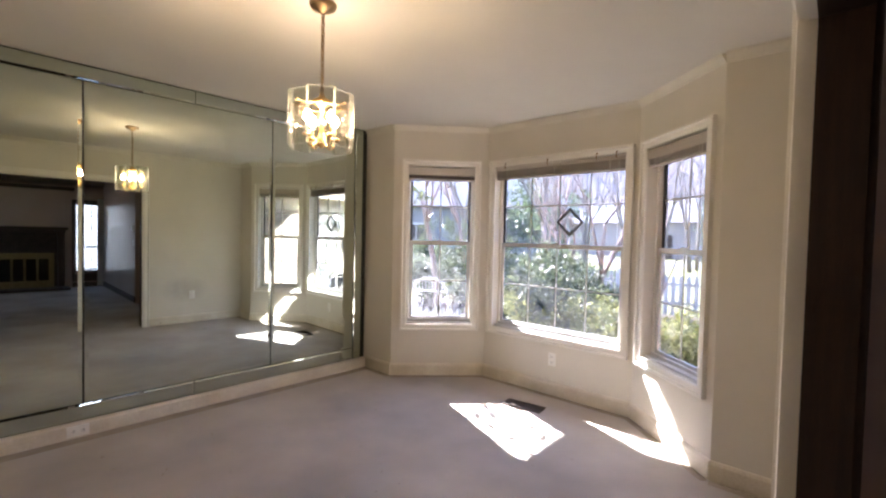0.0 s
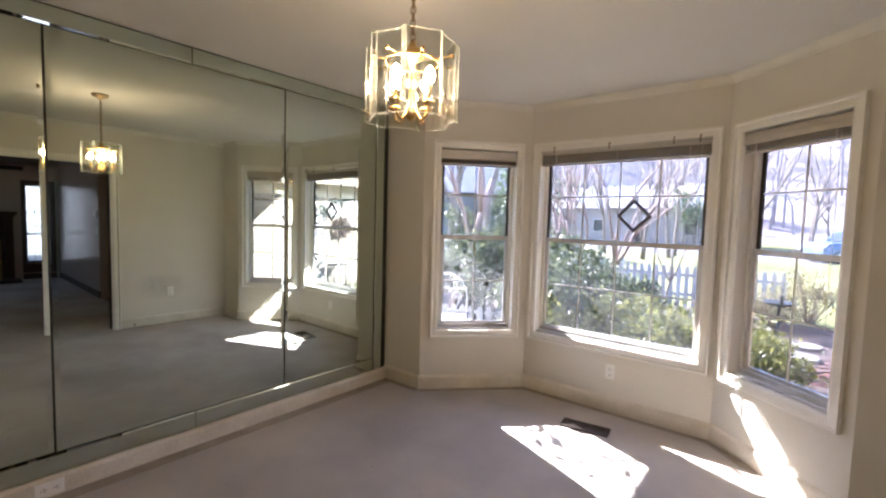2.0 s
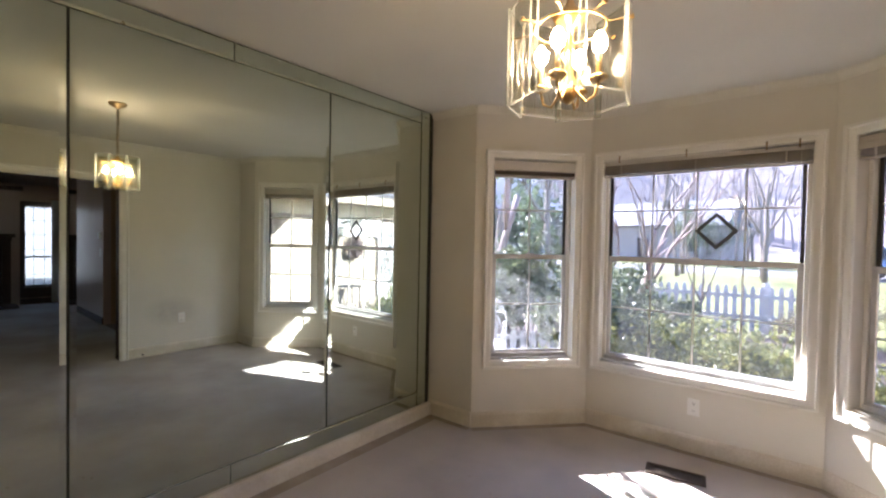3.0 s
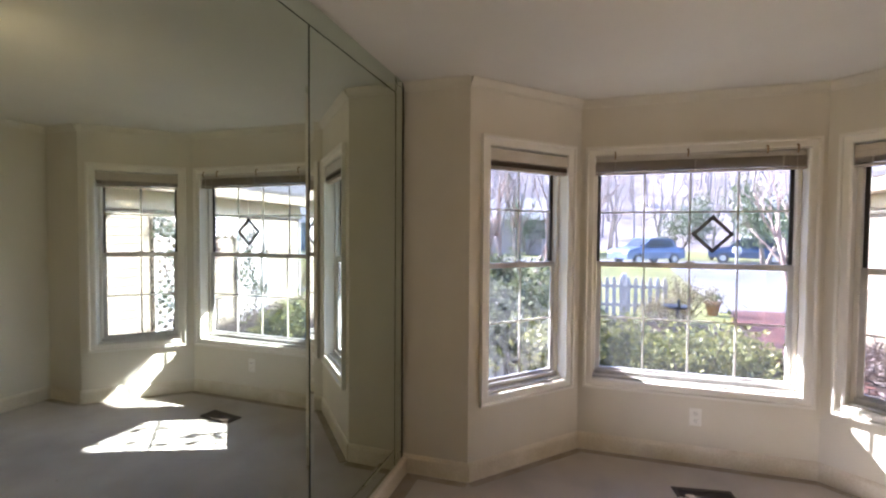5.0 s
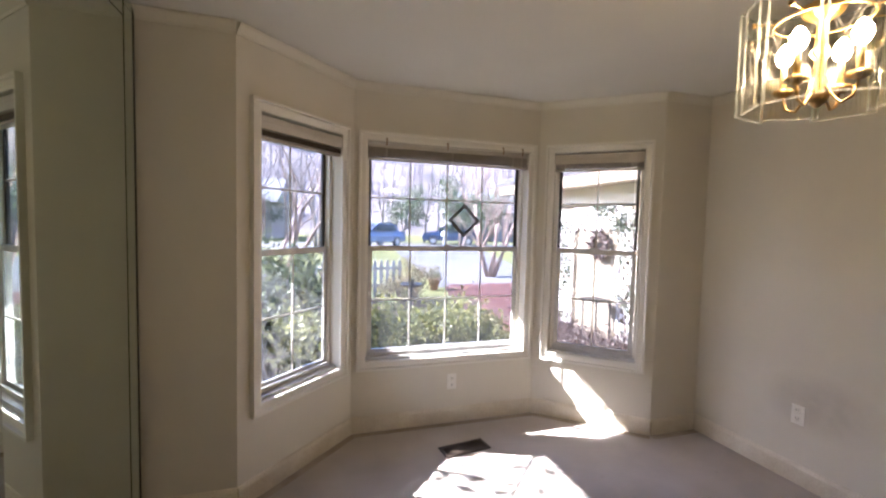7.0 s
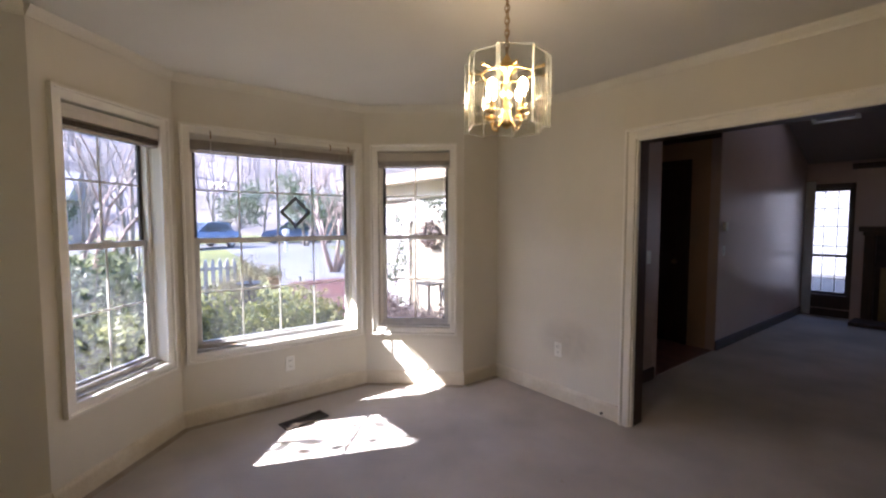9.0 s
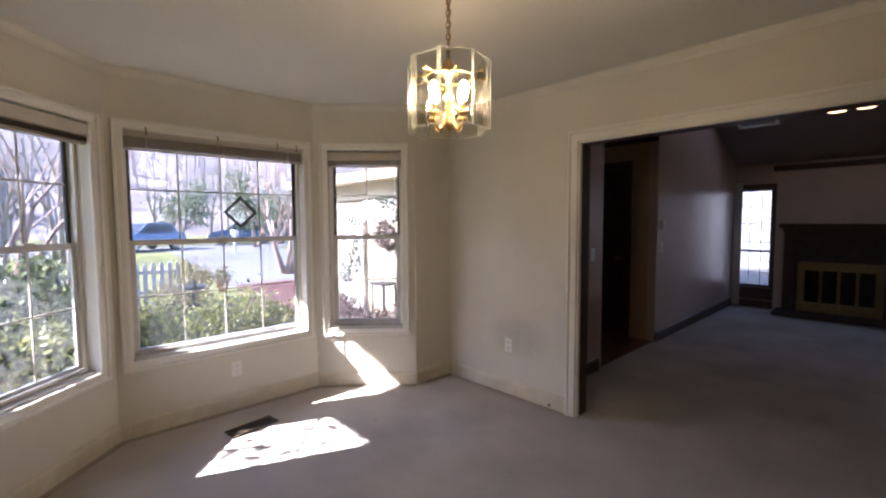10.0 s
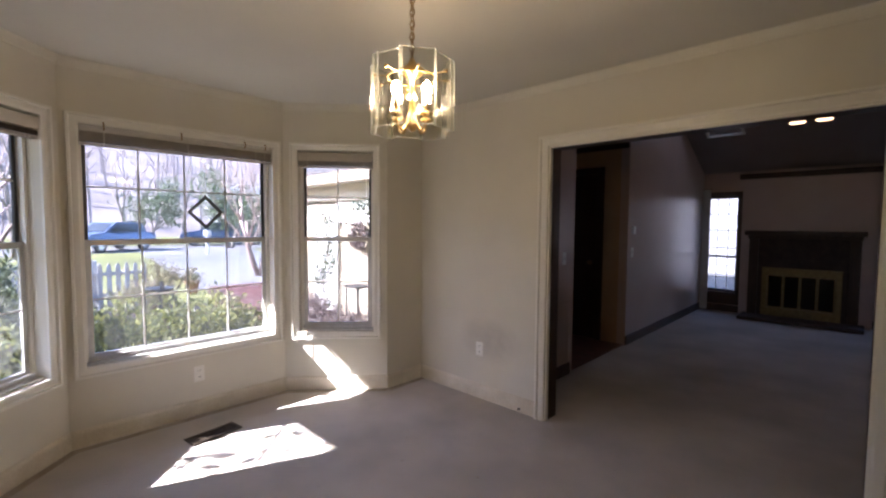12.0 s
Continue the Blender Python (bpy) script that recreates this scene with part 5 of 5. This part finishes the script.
tube(bm, [(0, 0.17 * math.cos(t), 0.17 * math.sin(t)) for t in [2 * math.pi * i / 16 for i in range(17)]], 0.03, 6, caps=False)
part("ring", bm, m_bark, wr)
bm = bmesh.new()
for _ in range(420):
    t = rnd.uniform(0, 6.3)
    r = 0.17 + rnd.gauss(0, 0.04)
    cs.append(Vector((rnd.gauss(-0.02, 0.03), r * math.cos(t), r * math.sin(t))))
leaves(bm, cs, 0.04, rnd)
part("leaves", bm, F_DRY, wr)
bk = thing("plant_stand", pose(1.85, 6.35, GZ), "small dark iron plant stand against the wall", "plant stand")
for x, y in ((-0.12, -0.15), (-0.12, 0.15), (0.12, -0.15), (0.12, 0.15)):
    bm = bmesh.new()
    tube(bm, [(x, y, 0), (x, y, 0.62)], 0.012, 6)
    part("leg", bm, m_darkiron, bk)
boxes("top", m_darkiron, bk, [((-0.16, -0.2, 0.62), (0.16, 0.2, 0.645))], 0.004)


# ---- parked cars ----
def car(m, paint, label, tall):
    c = thing("car", m, label, "car", "parked cars")
    L, W = 4.5, 0.88
    prof = [(-2.25, 0.35), (-2.28, 0.75), (-2.15, 1.02), (-1.75, 1.08), (-1.45, 1.50 + tall), (-0.9, 1.60 + tall), (0.35, 1.58 + tall), (1.05, 1.10), (2.0, 0.95), (2.25, 0.75), (2.25, 0.35)]
    bm = bmesh.new()
    rows = []
    for y, k in ((-W, 0.9), (-W * 1.02, 1.0), (W * 1.02, 1.0), (W, 0.9)):
        rows.append([bm.verts.new((x * (1 if z < 1.05 else 0.98), y * (1.0 if z < 1.05 else 0.84), z if k == 1 else 0.35 + (z - 0.35) * 0.99)) for x, z in prof])
    for r0, r1 in zip(rows, rows[1:]):
        for i in range(len(prof) - 1):
            bm.faces.new((r0[i], r0[i + 1], r1[i + 1], r1[i]))
        bm.faces.new((r0[-1], r0[0], r1[0], r1[-1]))
    bm.faces.new(rows[0]), bm.faces.new(rows[-1])
    part("body", bm, paint, c)
    gl = bpy.data.materials.get("car_glass") or surface("car_glass", (0.03, 0.035, 0.04), 0.08, vary=0.02, bump=0)
    for s in (-1, 1):
        bm = bmesh.new()
        q = [(-1.40, 1.12), (-1.22, 1.48 + tall), (0.28, 1.50 + tall), (0.85, 1.12)]
        v = [bm.verts.new((x, s * (W * (1.03 if z < 1.2 else 0.885)), z)) for x, z in q]
        bm.faces.new(v)
        part("side_window", bm, gl, c)
    for x0, z0, x1, z1 in ((0.42, 1.53 + tall, 1.03, 1.13), (-1.76, 1.12, -1.49, 1.46 + tall)):
        bm = bmesh.new()
        off = 0.015 if x0 > 0 else -0.015
        v = [bm.verts.new(p) for p in ((x0 + off, -0.62, z0 + 0.01), (x0 + off, 0.62, z0 + 0.01), (x1 + off, 0.66, z1 + 0.01), (x1 + off, -0.66, z1 + 0.01))]
        bm.faces.new(v)
        part("windscreen", bm, gl, c)
    for x in (-1.4, 1.4):
        for s in (-1, 1):
            bm = bmesh.new()
            lathe(bm, [(0.2, -0.1), (0.33, -0.1), (0.34, -0.05), (0.34, 0.05), (0.33, 0.1), (0.2, 0.1)], 20)
            bmesh.ops.transform(bm, matrix=Matrix.Translation((x, s * 0.82, 0.34)) @ Matrix.Rotation(math.pi / 2, 4, 'X'), verts=bm.verts)
            w = part("tyre", bm, M_SLOT, c)
            bm = bmesh.new()
            lathe(bm, [(0.03, -0.108), (0.2, -0.106), (0.2, 0.106), (0.03, 0.108)], 16)
            bmesh.ops.transform(bm, matrix=Matrix.Translation((x, s * 0.82, 0.34)) @ Matrix.Rotation(math.pi / 2, 4, 'X'), verts=bm.verts)
            part("rim", bm, M_ALU, w)
    for s in (-1, 1):
        boxes("headlight", M_PLATE, c, [((2.2, s * 0.7 - 0.14, 0.66), (2.262, s * 0.7 + 0.14, 0.78))], 0.01)
    return c


car(pose(2.5, 31.2, GZ + 0.016, 0, 0, 215), surface("blue_car_paint", (0.16, 0.21, 0.33), 0.22, 0.3, vary=0.04, bump=0), "blue van parked along the street", 0.06)
car(pose(9.2, 34.5, GZ + 0.016, 0, 0, 165), surface("dark_car_paint", (0.08, 0.11, 0.18), 0.25, 0.3, vary=0.04, bump=0), "dark blue utility vehicle parked along the street", 0.1)


# ---- houses across the street ----
def far_house(m, wall_mat, w, d, h, label):
    t = thing("house", m, label, "house", "houses across the street")
    boxes("wall", wall_mat, t, [((-w / 2, -d / 2, -0.1), (w / 2, d / 2, h))])
    bm = bmesh.new()
    v = [bm.verts.new(p) for p in ((-w / 2 - 0.5, -d / 2 - 0.5, h), (w / 2 + 0.5, -d / 2 - 0.5, h), (w / 2 + 0.5, d / 2 + 0.5, h), (-w / 2 - 0.5, d / 2 + 0.5, h), (-w / 2 - 0.5, 0, h + 2.4), (w / 2 + 0.5, 0, h + 2.4))]
    for f in ((0, 1, 5, 4), (2, 3, 4, 5), (0, 4, 3), (1, 2, 5), (0, 1, 2, 3)):
        bm.faces.new([v[i] for i in f])
    part("roof", bm, m_far_roof, t)
    for k in range(4):
        x = -w / 2 + w * (k + 0.5) / 4
        if k == 2:
            boxes("door", M_DARKWOOD, t, [((x - 0.5, -d / 2 - 0.04, 0), (x + 0.5, -d / 2 - 0.001, 2.1))], 0.01)
            continue
        fr = boxes("window", m_fence, t, [((x - 0.6, -d / 2 - 0.05, 0.9), (x + 0.6, -d / 2 - 0.001, 2.2))], 0.01)
        boxes("pane", bpy.data.materials["car_glass"], fr, [((x - 0.5, -d / 2 - 0.06, 1.0), (x - 0.02, -d / 2 - 0.051, 2.1)), ((x + 0.02, -d / 2 - 0.06, 1.0), (x + 0.5, -d / 2 - 0.051, 2.1))])
    return t


m_far_roof = surface("far_grey_roof", (0.20, 0.20, 0.215), 0.9, vary=0.2, scale=2, bump=0.3, grain=20)
m_fb2 = surface("far_brick", (0.36, 0.31, 0.285), 0.85, vary=0.15, scale=2, bump=0.2)
m_grey = surface("far_grey_siding", (0.20, 0.205, 0.22), 0.8, vary=0.1, scale=2, bump=0.2)
far_house(pose(21, 46, GZ, 0, 0, -8), m_grey, 15, 9, 3.0, "low grey house with dark roof across the street")
far_house(pose(-12, 47, GZ, 0, 0, -8), m_fb2, 16, 9, 3.2, "brick house with dark roof across the street")
far_house(pose(-17, 19, GZ, 0, 0, 55), m_grey, 13, 8, 3.0, "grey-blue neighbouring house behind trees")
far_house(pose(-34, 40, GZ, 0, 0, -25), m_grey, 14, 9, 3.2, "grey house among bare trees")
hyd = thing("mailbox", pose(5.6, 25.0, GZ), "white mailbox on a post by the driveway", "mailbox")
boxes("post", m_fence, hyd, [((-0.06, -0.06, 0), (0.06, 0.06, 0.95))], 0.01)
boxes("box", m_fence, hyd, [((-0.14, -0.26, 0.951), (0.14, 0.26, 1.25))], 0.06)
slab("pavement_patio", [(BX + 0.3, -6), (BX + 8.9, -6), (BX + 8.9, 9), (BX + 0.3, 9)], GZ - 0.02, GZ + 0.014, surface("side_yard_concrete", (0.09, 0.09, 0.09), 0.85, vary=0.15, scale=1.2, bump=0.3, grain=80), "weathered concrete side yard", "pavement")
# pale boards added to catch sun and whiten the living room windows' view
m_white = surface("pale_siding", (0.20, 0.20, 0.21), 0.7, vary=0.06, scale=2, bump=0.2)
gw = thing("neighbour_house", pose(BX + 9.0, 1.5, GZ), "pale lap-sided wall added to brighten the living room windows", "house")
for k in range(16):
    boxes("siding_board", m_white, gw, [((-0.02 * (k % 2), -7, k * 0.3), (0.25, 7, k * 0.3 + 0.29))], 0.01)
boxes("roof", m_roof, gw, [((-0.6, -7.4, 4.8), (6, 7.4, 5.0))], 0.02)

# ---- wooded hill behind the street ----
m_hill = surface("leaf_litter_slope", (0.25, 0.215, 0.205), 0.95, vary=0.3, scale=0.12, bump=0.5, grain=2)
m_woods = surface("far_bare_wood", (0.27, 0.235, 0.23), 0.95, vary=0.25, scale=0.3, bump=0)


def hill_z(a, r):
    f = max(0.0, (r - 62) / 58)
    return GZ + (24 + 7 * noise.noise(Vector((a * 3, 0.3, 2)))) * f * f * (3 - 2 * min(f, 1.0)) + 0.02 * (r > 62)


bm = bmesh.new()
rows = [[bm.verts.new((r * math.cos(a), r * math.sin(a), hill_z(a, r) - (6 if r > 121 else 0.05))) for r in (62, 70, 78, 86, 94, 102, 110, 120, 126)] for a in [0.35 + 0.09 * i for i in range(34)]]
for p0, p1 in zip(rows, rows[1:]):
    for i in range(8):
        bm.faces.new((p0[i], p0[i + 1], p1[i + 1], p1[i]))
structure(part("backdrop", bm, m_hill, smooth=True), "leaf-covered wooded hill behind the street", "hill")
rnd = random.Random(77)
bm = bmesh.new()
for k in range(620):
    a, r = rnd.uniform(0.4, 3.2), rnd.uniform(64, 119)
    x, y, z, h = r * math.cos(a), r * math.sin(a), hill_z(a, r), rnd.uniform(7, 13)
    tube(bm, [(x, y, z - 0.3), (x + rnd.gauss(0, 0.3), y, z + h * 0.5), (x + rnd.gauss(0, 0.8), y, z + h)], [0.22, 0.15, 0.03], 4)
    for i in range(9):
        f = rnd.uniform(0.3, 0.9)
        l, t = (1 - f * 0.6) * rnd.uniform(2, 4.5), rnd.uniform(0, 6.3)
        q = Vector((x, y, z + h * f))
        tube(bm, [q, q + Vector((math.cos(t) * l * 0.6, math.sin(t) * l * 0.6, l * 0.8))], [0.08, 0.02], 3)
woods = part("bare_woods", bm, m_woods)
tagged(woods, "grey bare winter woods on the hillside", "woods", kind="stuff")

# ---- bricks of the path ----
bm = bmesh.new()
box(bm, (-0.10, -0.048, 0), (0.10, 0.048, 0.02), None, 0.004)
first = part("brick", bm, m_brick, path)
made = 0
for j in range(58):
    y = 6.66 + j * 0.1005
    f = (y - 6.6) / 5.8
    xa, xb = -0.05 + f * 1.55, 1.2 + f * 2.8
    x = xa + 0.11 + (0.105 if j % 2 else 0)
    while x < xb - 0.1 and made < 640:
        o = first if made == 0 else first.copy()
        if made:
            scene.collection.objects.link(o)
        o.location = (x, y, GZ + 0.0)
        made += 1
        x += 0.21
